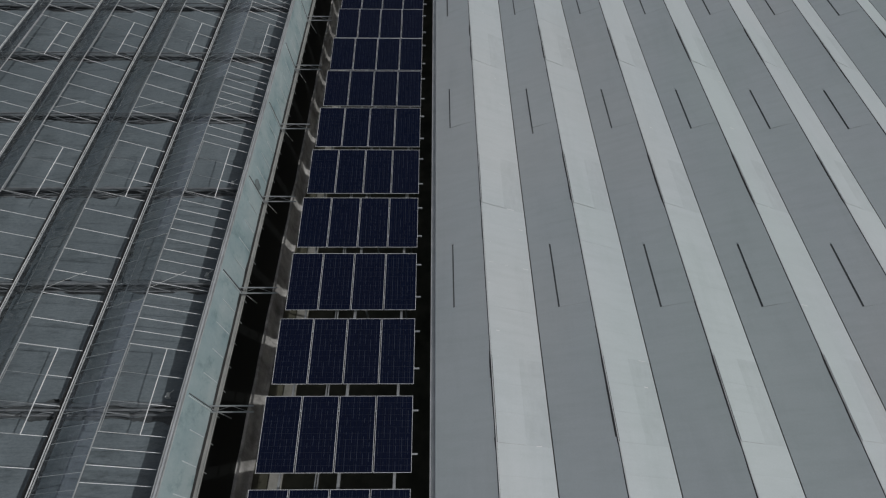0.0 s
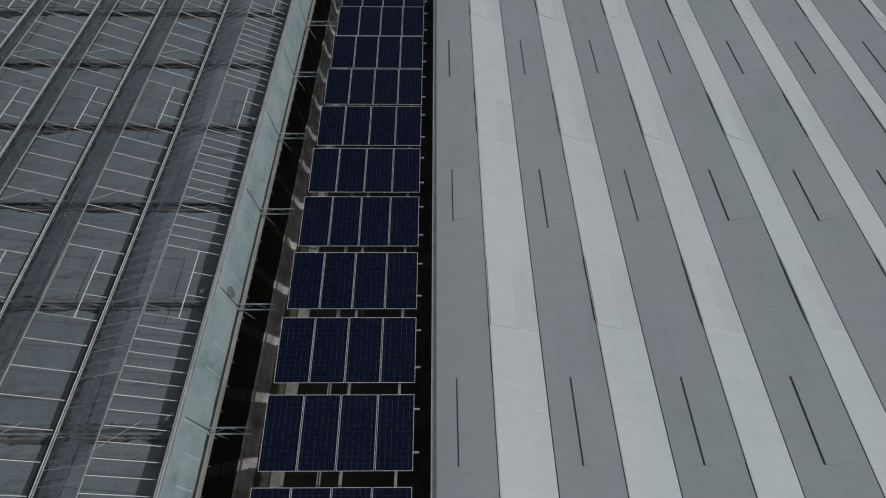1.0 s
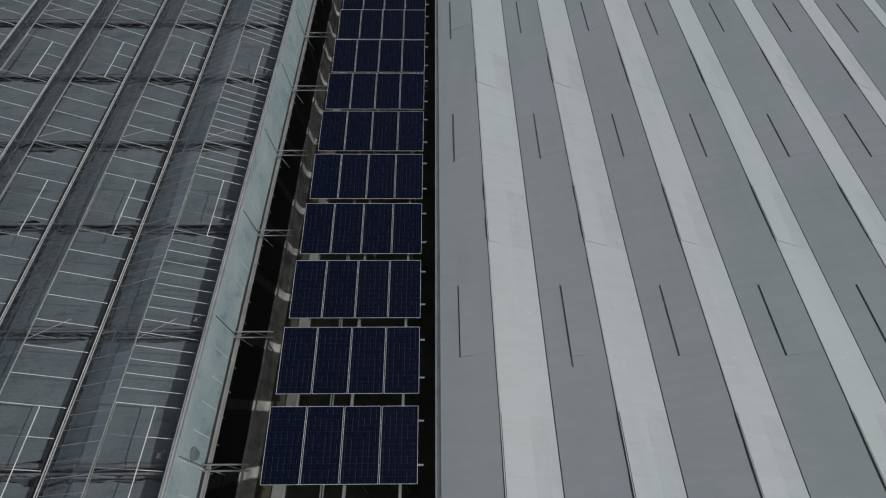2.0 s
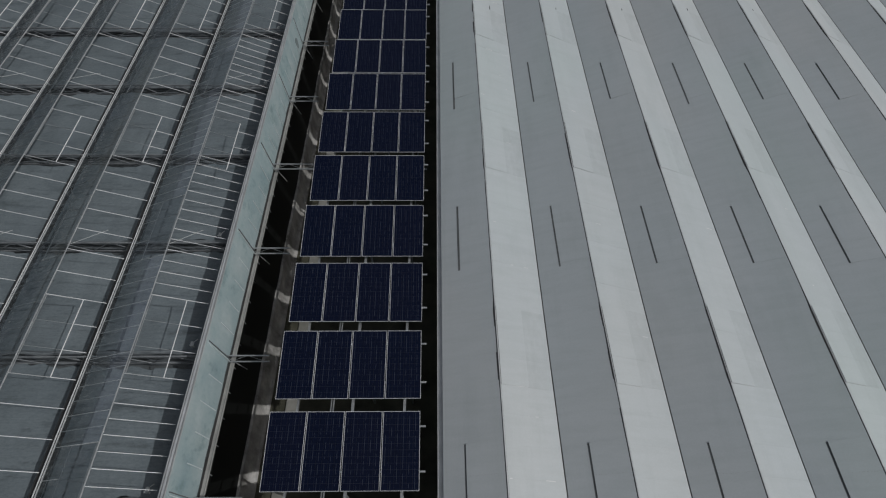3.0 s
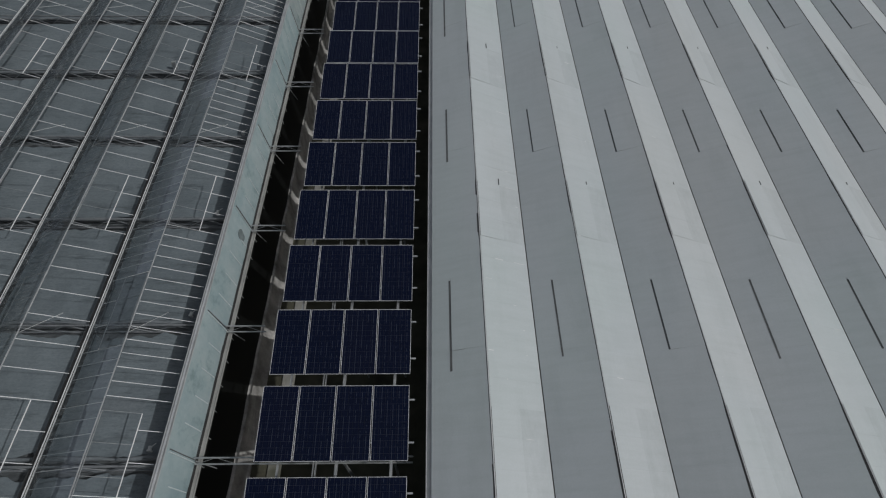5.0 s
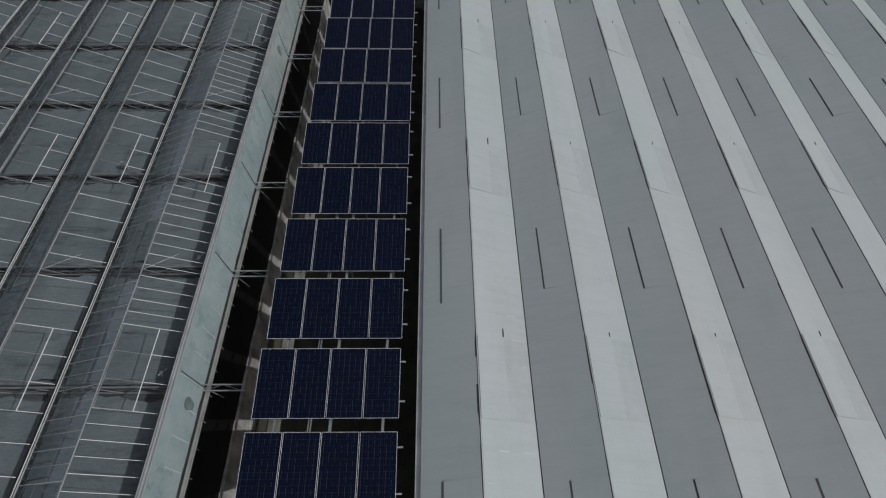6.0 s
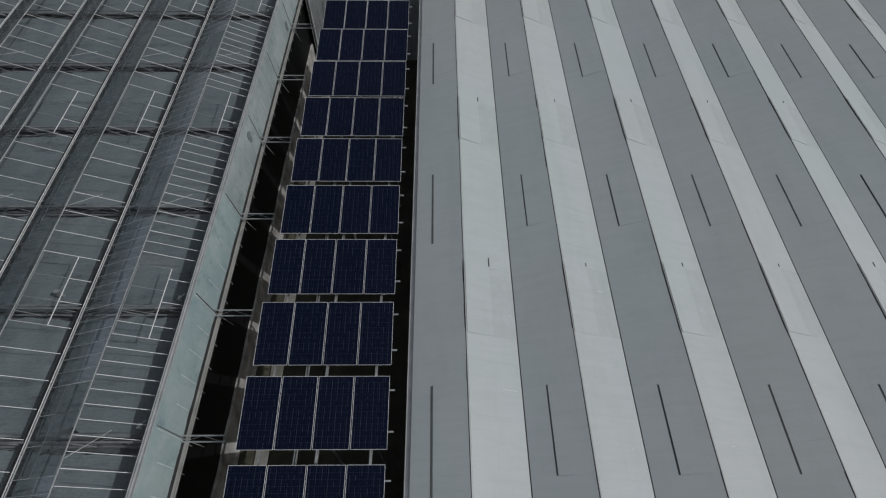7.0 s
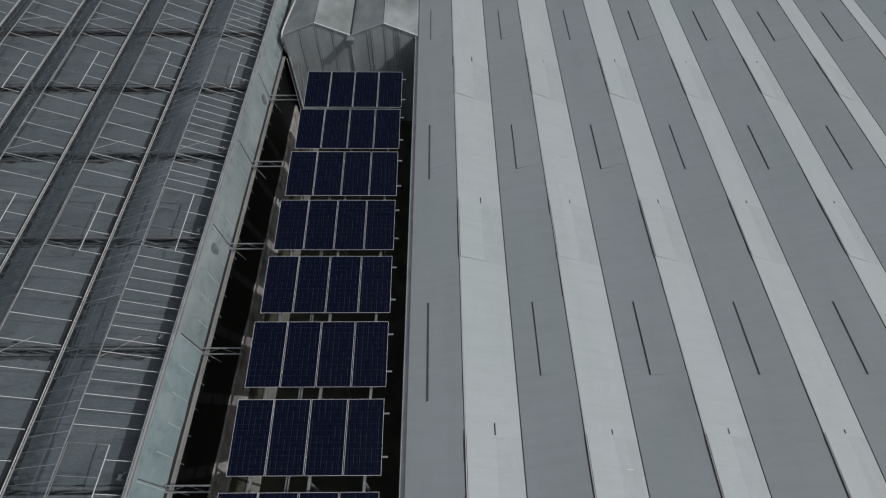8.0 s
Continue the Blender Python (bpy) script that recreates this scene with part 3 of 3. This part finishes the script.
m.tube([(-6.32, GABLE_Y - 0.11, top - 0.15), (-6.32, GABLE_Y - 0.16, top - 0.30), (-6.31, GABLE_Y - 0.16, top - 0.52)], 0.085, 12)
m.tube([(-6.31, GABLE_Y - 0.16, top - 0.50), (-6.28, GABLE_Y - 0.14, top - 0.95)], [0.05, 0.045], 10)
part("pipe_elbow", m, DARK_GREY, wash_house, "dark rubber elbow of the rain pipe", smooth=True)

# ---- the clear greenhouse ----
clear_house = thing("greenhouse", "clear glass greenhouse with grey screens drawn under its ridged roof", "greenhouse")
LEFT_Y1 = Y1
for k in range(SPANS_LEFT + 1):
    x = LEFT0 - LEFT_SPAN * k
    m = Mesh()
    m.profile(gutter_section(x + (0.05 if k == 0 else 0), 0.13 if k == 0 else 0.078, GUT_Z, 0.14 if k == 0 else 0.045), Y0, LEFT_Y1)
    part("gutter", m, GUTTER, clear_house, "pale aluminium gutter")
    # black strip darkens the trough between the lips
    m = Mesh()
    xm, hw = x + (0.05 if k == 0 else 0), 0.034 if k == 0 else 0.016
    m.box((xm - hw, Y0, GUT_Z - 0.02), (xm + hw, LEFT_Y1, GUT_Z - 0.006))
    part("gutter_bed", m, BLACK, clear_house, "black strip in the gutter trough")
    if k:
        # added black plate paints and widens the shadow band beside the gutter
        m = Mesh()
        m.box((x - 0.25, Y0, GUT_Z - 0.18), (x + 0.05, LEFT_Y1, GUT_Z - 0.15))
        part("gutter_shade_plate", m, BLACK, clear_house, "added black plate for the shadow band beside the gutter")
    if k < SPANS_LEFT:
        m = Mesh()
        m.beam((x - LEFT_HALF, Y0, RIDGE_Z), (x - LEFT_HALF, LEFT_Y1, RIDGE_Z), 0.018, 0.03)
        part("ridge_bar", m, ALU, clear_house)

LEFT_VENT_RIGHT, LEFT_VENT_LEFT = 3.65, 7.49
SLIPPED = {3: -0.36, 5: -0.42}          # outer vents that sit out of line with the bars
for k in range(SPANS_LEFT):
    for side in (-1, 1):
        # side -1: slope that rises to the left from its gutter (faces the sun)
        x_low = LEFT0 - LEFT_SPAN * k if side == -1 else LEFT0 - LEFT_SPAN * (k + 1)
        x_top = x_low + LEFT_HALF * side
        first = LEFT_VENT_RIGHT if side == -1 else LEFT_VENT_LEFT
        if side == -1 and k:
            first += 0.03
        start = first - 2 * VENT_STEP
        cut = 0.40
        near_bars = side == -1 and k < 2
        joined = Mesh()
        glass, blue_panes = Mesh(), Mesh()
        slope_ob = new("roof_slope")
        slope_ob.parent = clear_house
        tagged(slope_ob, "clear glass roof slope in thin pale bars")
        ys = frange(0, (LEFT_Y1 - start) / PANE, 1)
        for i in range(len(ys) - 1):
            y = start + i * VENT_STEP / 10
            if y < Y0 or y + PANE > LEFT_Y1:
                continue
            vent = i % 10 in (0, 1, 2)
            inner = i % 10 in (1, 2)
            out = 0.014 if side == -1 else -0.018
            lo = slope_point(x_low, x_top, 0.05, out)
            hi = slope_point(x_low, x_top, cut if inner else 0.985, out)
            for half in (0, 1):
                if half and not (k == 0 and not vent):
                    continue
                yy = y + half * PANE / 2
                if near_bars and 0 <= y < 66 and not half:
                    b = Mesh()
                    b.beam((lo.x, yy, lo.z), (hi.x, yy, hi.z), 0.013, 0.018)
                    part("glazing_bar", b, BAR, slope_ob)
                else:
                    joined.beam((lo.x, yy, lo.z), (hi.x, yy, hi.z), 0.011, 0.016)
            if k == 0 and side == -1 and 0 <= y < 66:
                g1 = Mesh()
                sheet_mesh(g1, x_low, x_top, 0.06, cut if vent else 0.98, y + 0.005, y + PANE - 0.005)
                p = part("pane", g1, GLASS, slope_ob)
                p.visible_shadow = False
            elif k == 0 and not vent:
                sheet_mesh(glass, x_low, x_top, 0.06, 0.60, y + 0.005, y + PANE - 0.005)
                sheet_mesh(blue_panes, x_low, x_top, 0.60, 0.98, y + 0.005, y + PANE - 0.005)
            else:
                sheet_mesh(glass, x_low, x_top, 0.06, cut if vent else 0.98, y + 0.005, y + PANE - 0.005)
        if joined.f:
            # bars facing off the sun take a darker metal, shade put into colour
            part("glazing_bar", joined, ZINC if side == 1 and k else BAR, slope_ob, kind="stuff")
        if glass.f:
            p = part("pane", glass, GLASS if side == -1 else DUSTY_SHADE, slope_ob, kind="stuff")
            p.visible_shadow = False
        if blue_panes.f:
            p = part("blue_pane", blue_panes, BLUE_GLASS, slope_ob, "bluish panes below the ridge", kind="stuff")
            p.visible_shadow = False
        lift = 0.012
        base = 0.02 if side == -1 else -0.02
        lo, hi = slope_point(0.0, LEFT_HALF * side, cut + 0.01, base + lift), slope_point(0.0, LEFT_HALF * side, 0.97, base)
        low_rail, top_rail, side_bar, sash = Mesh(), Mesh(), Mesh(), Mesh()
        low_rail.beam((lo.x, 0, lo.z), (lo.x, VENT_LEN, lo.z), 0.016, 0.022)
        top_rail.beam((hi.x, 0, hi.z), (hi.x, VENT_LEN, hi.z), 0.02, 0.02)
        side_bar.beam((lo.x, 0, lo.z), (hi.x, 0, hi.z), 0.008, 0.014)
        sheet_mesh(sash, 0.0, LEFT_HALF * side, cut + 0.02, 0.96, 0.02, VENT_LEN - 0.02, lift=0.02 + lift, tip=-lift)
        # vent rails on the side away from the sun are coloured darker for shade
        low_rail, top_rail = low_rail.data("vent_rail", BAR if side == -1 else ZINC), top_rail.data("top_rail", ZINC)
        side_bar, sash = side_bar.data("vent_bar", ZINC), sash.data("pane", GLASS if side == -1 else DUSTY_SHADE)
        for a in frange(start, LEFT_Y1 - VENT_LEN, VENT_STEP):
            if a < Y0:
                continue
            slip = SLIPPED.get(round((a - first) / VENT_STEP), 0.0) if k == 0 and side == -1 else 0.0
            v = part("roof_vent", low_rail, BAR, clear_house, "clear glass roof vent, slightly open", at=(x_low, a + slip, 0))
            part("top_rail", top_rail, ZINC, v)
            for j in range(4):
                part("vent_bar", side_bar, ZINC, v, at=(0, VENT_LEN * j / 3, 0))
            p = part("pane", sash, GLASS, v)
            p.visible_shadow = False

# trusses, screens and the folded screen bundles below the clear roof
SCREEN_Z = 5.03
INNER = [y - 0.32 for y in TRUSSES]
X_FAR = LEFT0 - LEFT_SPAN * SPANS_LEFT
for n, y in enumerate(INNER):
    m = Mesh()
    for z in (5.39, 4.91):
        m.beam((X_FAR, y, z), (LEFT0, y, z), 0.05, 0.05)
    x, up = LEFT0, True
    while x > X_FAR + 0.01:
        m.beam((x, y, 4.91 if up else 5.39), (x - 0.8, y, 5.39 if up else 4.91), 0.025, 0.025)
        x, up = x - 0.8, not up
    for k in range(SPANS_LEFT + 1):
        m.box((LEFT0 - LEFT_SPAN * k - 0.03, y - 0.03, 5.37), (LEFT0 - LEFT_SPAN * k + 0.03, y + 0.03, GUT_Z - 0.10))
    part("truss", m, TRUSS_STEEL, clear_house, "lattice steel truss")
    if n + 1 < len(INNER):
        # screen cloth with long shallow folds, from just past this truss to the next
        cols, lines = 150, 12
        m = Mesh()
        a, b = y + 0.30, y + BAY - 0.17
        for j in range(lines + 1):
            v = j / lines
            for i in range(cols + 1):
                x = X_FAR + 0.1 + (LEFT0 - 0.25 - X_FAR) * i / cols
                fold = 0.012 * math.sin(26 * v + 2.0 * noise.noise((x * 0.35, n, 0))) + 0.03 * noise.noise((x * 0.5, a + 3.7 * v, 3)) + 0.05 * noise.noise((x * 1.7, a + 6.0 * v, 4))
                m.v.append((x, a + (b - a) * v + (0.17 * noise.noise((x * 0.8, n * 5.0, v * 0.7)) + 0.13 * noise.noise((x * 2.3, n * 5.0, v)) + 0.05 * noise.noise((x * 6.0, n * 5.0, v))) * (1 - 0.6 * math.sin(math.pi * v)), SCREEN_Z + fold - 0.05 * math.sin(math.pi * v)))
        for j in range(lines):
            for i in range(cols):
                o = j * (cols + 1) + i
                m.f.append((o, o + 1, o + cols + 2, o + cols + 1))
        part("shade_screen", m, CLOTH, clear_house, "grey woven shade screen drawn flat", smooth=True)
        # added dark sheet; its tone stands for the shade in the screens' gap
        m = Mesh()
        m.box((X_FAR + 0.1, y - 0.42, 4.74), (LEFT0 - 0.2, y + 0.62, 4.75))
        part("gap_shade_sheet", m, GAP_SHADE, clear_house, "added dark sheet for the shade between the screens")
        m = Mesh()
        pts, rad = [], []
        for i in range(140):
            x = X_FAR + 0.1 + (LEFT0 - 0.35 - X_FAR) * i / 139
            pts.append((x, y + 0.26 + 0.05 * noise.noise((x * 1.3, n * 3.1, 1)), SCREEN_Z + 0.03 + 0.03 * noise.noise((x * 0.9, n, 2))))
            rad.append(max(0.02, 0.065 + 0.05 * noise.noise((x * 0.9, n * 2.0, 5))))
        m.tube(pts, rad, 9)
        part("screen_edge", m, BUNDLE, clear_house, "folded edge of the grey screen", smooth=True)
        for strand in range(2):
            pts, rad = [], []
            for i in range(200):
                x = X_FAR + 0.1 + (LEFT0 - 0.35 - X_FAR) * i / 199
                pts.append((x, y - 0.02 + 0.11 * strand + 0.20 * noise.noise((x * (0.9 + 0.4 * strand), n * 3.1 + 9 * strand, 1)), SCREEN_Z + 0.02 + 0.06 * noise.noise((x * 1.2, n, 2 + strand))))
                rad.append(max(0.004, 0.011 + 0.028 * noise.noise((x * 2.1, n * 2.0, 5 + 3 * strand))))
            m = Mesh()
            m.tube(pts, rad, 6)
            part("screen_fold", m, BUNDLE, clear_house, "thin grey fold of the screen", smooth=True)
for k in range(SPANS_LEFT):
    for y in INNER[1:-1]:
        if round((y - INNER[1]) / BAY) % 2:
            continue
        a = slope_point(LEFT0 - LEFT_SPAN * k, LEFT0 - LEFT_SPAN * k - LEFT_HALF, 0.985, -0.03)
        b = slope_point(LEFT0 - LEFT_SPAN * k, LEFT0 - LEFT_SPAN * k - LEFT_HALF, 0.50, -0.03)
        m = Mesh()
        m.tube([(a.x, y - 0.56, a.z), (b.x, y + 0.20, b.z)], 0.0065, 6)
        part("roof_brace", m, PIPE, clear_house, "slim diagonal roof brace")
for y in INNER:
    m = Mesh()
    x = -7.42 + 0.06 * math.sin(y)
    m.box((x - 0.05, y + 0.42, SCREEN_Z + 0.03), (x + 0.05, y + 0.46, SCREEN_Z + 0.17))
    m.tube([(x, y + 0.44, SCREEN_Z + 0.12), (x, y + 0.56, SCREEN_Z + 0.12)], 0.05, 10)
    m.tube([(x - 0.02, y + 0.50, SCREEN_Z + 0.12), (x + 0.16, y + 0.62, SCREEN_Z + 0.18)], 0.012, 5)
    part("pulley", m, PIPE, clear_house, "white screen cable pulley")
m = Mesh()
m.box((-11.28, 45.03, 4.70), (-11.12, 45.15, 5.39))
m.tube([(-11.12, 45.09, 4.76), (-10.98, 45.09, 4.76)], 0.05, 12)
m.tube([(-11.38, 45.09, 4.75), (-11.28, 45.09, 4.75)], 0.035, 10)
m.tube([(-10.98, 45.09, 4.76), (-10.94, 45.09, 4.76)], 0.06, 12)
part("screen_motor", m, ZINC, clear_house, "small steel screen drive motor on a truss")
part("gable_wall", gable(Y0 - 0.05, SPANS_LEFT, X_FAR, 0.06, span=LEFT_SPAN), SHADEPANE, clear_house, "glass gable wall in a near-black tone")
part("gable_wall", gable(Y1 + 0.05, SPANS_LEFT, X_FAR, 0.06, span=LEFT_SPAN), SHADEPANE, clear_house, "glass gable wall in a near-black tone")
m = Mesh()
m.box((X_FAR - 0.11, Y0, 0.0), (X_FAR - 0.06, Y1, GUT_Z - 0.02))
part("side_wall", m, SHADEPANE, clear_house, "side wall panes in a near-black shade tone")
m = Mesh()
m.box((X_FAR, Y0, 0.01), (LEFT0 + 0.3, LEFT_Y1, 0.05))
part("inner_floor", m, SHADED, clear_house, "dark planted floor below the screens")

# side wall of the clear greenhouse: lower panes in a near-black shade tone between cut posts, a sill rail, and cloudy
# film stretched above
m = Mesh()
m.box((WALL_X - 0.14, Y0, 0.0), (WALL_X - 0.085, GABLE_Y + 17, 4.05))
part("side_wall", m, SHADEPANE, clear_house, "side wall panes in a near-black shade tone")
posts = frange(TRUSSES[0], GABLE_Y, PANE)
post = Mesh()
# posts cut short where their lower parts would be lost in shade
post.box((-0.012, -0.010, 3.55), (0.012, 0.010, 4.04))
post_data = post.data("wall_post", ZINC)
for y in posts:
    part("wall_post_stub", post_data, ZINC, clear_house, at=(WALL_X - 0.036, y, 0))
m = Mesh()
m.profile([(WALL_X - 0.06, 4.06), (WALL_X + 0.10, 4.06), (WALL_X + 0.115, 4.09), (WALL_X + 0.115, 4.15), (WALL_X + 0.095, 4.155), (WALL_X + 0.085, 4.12), (WALL_X + 0.01, 4.13), (WALL_X - 0.06, 4.13)], Y0, GABLE_Y - 0.1)
part("sill_rail", m, SILL, clear_house, "weathered sill gutter along the wall")
m = Mesh()
# black strip stands for the dark slot between film and sill
m.box((WALL_X - 0.045, Y0, 4.135), (WALL_X - 0.010, GABLE_Y + 17, 4.34))
part("slot_strip", m, BLACK, clear_house, "black strip below the film")
WORN = [(13.0, 4.97), (36.14, 4.89), (52.15, 5.21), (60.3, 4.75)]


def film_x(z):
    """The film leans back towards its rail."""
    return WALL_X - 0.15 * (z - 4.27) / 1.59


for n, y in enumerate(TRUSSES):
    if y > Y1 - 5:
        continue
    m = Mesh()
    cols, lines = 60, 20
    idx = {}
    for j in range(lines + 1):
        for i in range(cols + 1):
            yy, zz = y + BAY * i / cols, 4.33 + 1.53 * j / lines
            sag = 0.025 * math.sin(math.pi * (i / cols * 5 % 1)) * math.sin(math.pi * j / lines) + 0.012 * noise.noise((yy * 1.7, zz * 1.2, 7))
            idx[i, j] = len(m.v)
            m.v.append((film_x(zz) - sag, yy, zz))
    for j in range(lines):
        for i in range(cols):
            m.f.append((idx[i, j], idx[i + 1, j], idx[i + 1, j + 1], idx[i, j + 1]))
    old = y > 46
    film = part("wind_film", m, OLD_FILM if old else FILM, clear_house, "greyed plastic film along the eaves" if old else "pale blue-green plastic film along the eaves", smooth=True)
    for ty, tz in WORN:
        if y <= ty < y + BAY:
            r = Mesh()
            ring = [(ty + (0.17 + 0.03 * math.sin(3 * a)) * math.cos(a), tz + (0.27 + 0.03 * math.cos(2 * a)) * math.sin(a)) for a in (2 * math.pi * q / 20 for q in range(20))]
            r.v = [(film_x(cz) + dx, cy, cz) for dx in (0.012, 0.022) for cy, cz in ring]
            r.f = [tuple(range(20)), tuple(range(20, 40))] + [(q, (q + 1) % 20, 20 + (q + 1) % 20, 20 + q) for q in range(20)]
            part("film_patch", r, PATCH, film, "dull grey worn patch")
    for j in range(1, 5):
        r = Mesh()
        yy = y + PANE * j
        top = 5.25 + 0.40 * noise.noise((yy * 0.9, 2.0, 0.0))
        r.beam((film_x(4.42) + 0.016, yy, 4.42), (film_x(top) + 0.010, yy, top), 0.024, 0.014, (1, 0, 0))
        part("film_batten", r, BATTEN, film)
    for dy, stuff in ((-0.035, BATTEN), (0.035, DARK_GREY)):
        r = Mesh()
        r.beam((film_x(4.25) + 0.03, y + dy, 4.25), (film_x(5.70) + 0.015, y + dy, 5.70), 0.018, 0.03, (1, 0, 0))
        part("film_post", r, stuff, film)
m = Mesh()
R = WALL_X - 0.145
m.profile([(R - 0.135, 5.83), (R + 0.005, 5.83), (R + 0.005, 5.89), (R - 0.008, 5.89), (R - 0.014, 5.845), (R - 0.030, 5.845),
           (R - 0.036, 5.895), (R - 0.085, 5.90), (R - 0.092, 5.84), (R - 0.112, 5.84), (R - 0.118, 5.91), (R - 0.135, 5.91)], Y0, Y1 - 2)
part("film_rail", m, ALU, clear_house, "wide grooved aluminium rail above the film")

# limed concrete slabs form the foot of the wall
SLAB_X = WALL_X + 0.01
for n, y in enumerate(TRUSSES):
    m = Mesh()
    far = min(y + BAY, GABLE_Y - 0.06) - 0.012
    if far <= y:
        break
    cols = 24
    for i in range(cols + 1):
        q = y + (far - y) * i / cols
        top = 1.14 + 0.10 * noise.noise((q * 0.8, 2.0, 0.0))
        out = SLAB_X + 0.012 * noise.noise((q * 1.3, 5.0, 0.0))
        m.v += [(SLAB_X - 0.092, q, 0.0), (out + 0.16, q, 0.0), (out + 0.145, q, 0.05), (out + 0.07, q, 0.12), (out + 0.02, q, 0.25), (out, q, 0.48), (out, q, top - 0.04), (out - 0.045, q, top), (SLAB_X - 0.092, q, top + 0.01)]
    for i in range(cols):
        for j in range(9):
            m.f.append((9 * i + j, 9 * i + (j + 1) % 9, 9 * i + 9 + (j + 1) % 9, 9 * i + 9 + j))
    m.f += [tuple(range(9)), tuple(9 * cols + j for j in reversed(range(9)))]
    part("base_slab", m, LIMED, clear_house, "limed concrete slab with a flared foot along the wall")

# ---- steel frame over the gap, and the solar panels ----
frame_ob = thing("support_frame", "galvanised steel frame bridging the gap between the greenhouses", "frame")
for y in TRUSSES:
    if y > GABLE_Y - 1:
        continue
    m = Mesh()
    ends = (WALL_X + 0.02, -0.42 if abs(y - 28.84) < 1 else -5.22)
    for dy, z in ((-0.07, 4.37), (0.07, 4.50)):
        m.tube([(ends[0], y + dy, z), (ends[1], y + dy, z)], 0.024, 8)
    x, up = ends[0] + 0.05, True
    while x < ends[1] - 0.5:
        m.tube([(x, y + (-0.07 if up else 0.07), 4.37 if up else 4.50), (x + 0.55, y + (0.07 if up else -0.07), 4.50 if up else 4.37)], 0.006, 5)
        x, up = x + 0.55, not up
    part("cross_arm", m, ZINC, frame_ob, "lattice cross arm")
    m = Mesh()
    m.tube([(WALL_X + 0.05, y, 4.40), (WALL_X + 0.36, y - 0.03, 3.6)], 0.016, 6)
    part("brace", m, ZINC, frame_ob)
    for x in (-2.39, -0.95):
        m = Mesh()
        m.box((x - 0.03, y - 0.03, 0.0), (x + 0.03, y + 0.03, 5.18))
        part("post", m, ZINC, frame_ob)
for x, w in ((-3.92, 0.05), (-2.99, 0.025), (-2.39, 0.075), (-0.95, 0.07)):
    m = Mesh()
    m.box((x - w / 2, Y0 + 0.5, 5.18), (x + w / 2, 61.0, 5.26))
    if w < 0.03:
        m.box((x + 0.05, Y0 + 0.5, 5.18), (x + 0.075, 61.0, 5.26))
    part("beam", m, ZINC, frame_ob, "long steel beam below the panels")

ROW_STEP, ROW_TOP, ROW_RUN = 2.3412, 11.70, 1.911
Z_LOW, Z_HIGH = 5.51, 5.78
PX0, PX1 = -4.486, -0.499
GAP = 0.032
MOD_W = (PX1 - PX0 - 3 * GAP) / 4
MOD_L = math.hypot(ROW_RUN, Z_HIGH - Z_LOW)
TILT = math.atan2(Z_HIGH - Z_LOW, ROW_RUN)

# one module, flat, from its lower corner
mf = Mesh()
t = 0.008
mf.box((0, 0, -0.015), (t, MOD_L, 0.0))
mf.box((MOD_W - t, 0, -0.015), (MOD_W, MOD_L, 0.0))
mf.box((t, 0, -0.015), (MOD_W - t, t, 0.0))
mf.box((t, MOD_L - t, -0.015), (MOD_W - t, MOD_L, 0.0))
FRAME_DATA = mf.data("module_frame", FRAME)
mb = Mesh()
mb.box((t, t, -0.014), (MOD_W - t, MOD_L - t, -0.008))
BACK_DATA = mb.data("backing", BACKSHEET)
mc = Mesh()
cw, cl = (MOD_W - 2 * t - 0.02) / 6, (MOD_L - 2 * t - 0.03) / 12
for i in range(6):
    for j in range(12):
        x, y = t + 0.01 + cw * i, t + 0.015 + cl * j
        mc.box((x + 0.0025, y + 0.0025, -0.0085), (x + cw - 0.0025, y + cl - 0.0025, -0.005))
CELL_DATA = mc.data("cell_layer", CELL)
mp = Mesh()
mp.box((-0.015, -0.022, -0.05), (PX1 - PX0 + 0.15, 0.022, 0.0))
PURLIN_DATA = mp.data("purlin", ZINC)


def solar_row(y_low):
    row = thing("solar_panel_row", "row of four dark blue solar panels tilted on steel purlins", "solar panel", "solar panel rows", (PX0, y_low, Z_LOW))
    row.rotation_euler = (TILT, 0, 0)
    for i in range(4):
        f = part("solar_panel", FRAME_DATA, FRAME, row, "dark blue framed solar panel", at=(i * (MOD_W + GAP), 0, 0))
        part("backing", BACK_DATA, BACKSHEET, f)
        part("cell_layer", CELL_DATA, CELL, f, "dark blue silicon cells", kind="stuff")
    for d in (0.45, 1.55):
        part("purlin", PURLIN_DATA, ZINC, row, at=(0, d, -0.037))
    for x in (-2.39, -0.95, -3.92):
        for d, lift in ((0.45, 0.0), (1.55, 0.0)):
            leg = Mesh()
            drop = Z_LOW + d * math.sin(TILT) - 0.087 - 5.25
            leg.box((x - PX0 - 0.02, d - 0.02, -0.087 - drop), (x - PX0 + 0.02, d + 0.02, -0.085))
            part("leg", leg, ZINC, row)
    return row


for k in range(-7, 22):
    solar_row(ROW_TOP + ROW_STEP * k - ROW_RUN)

# braces from the gable corner to the last panels
end_brace = thing("end_brace", "pair of slim steel braces at the end of the gap", "brace")
for dx in (0.0, 0.14):
    m = Mesh()
    m.tube([(-5.9 + dx, GABLE_Y - 0.1, 3.7), (-4.62 + dx, 59.4, 4.9)], 0.022, 6)
    part("brace_tube", m, ZINC, end_brace)

# ---- separate panes of the two nearest whitewashed spans ----
for (k, side), (slope, x_low, near) in gut.items():
    for y, vent in near:
        part("pane", PANES[side, ("first" if (k, side) == (0, 1) else "lower") if vent else "whole"], DIM_WASH if vent and side == -1 else WASH, slope, at=(x_low, y, rnd.uniform(-0.001, 0.002)))
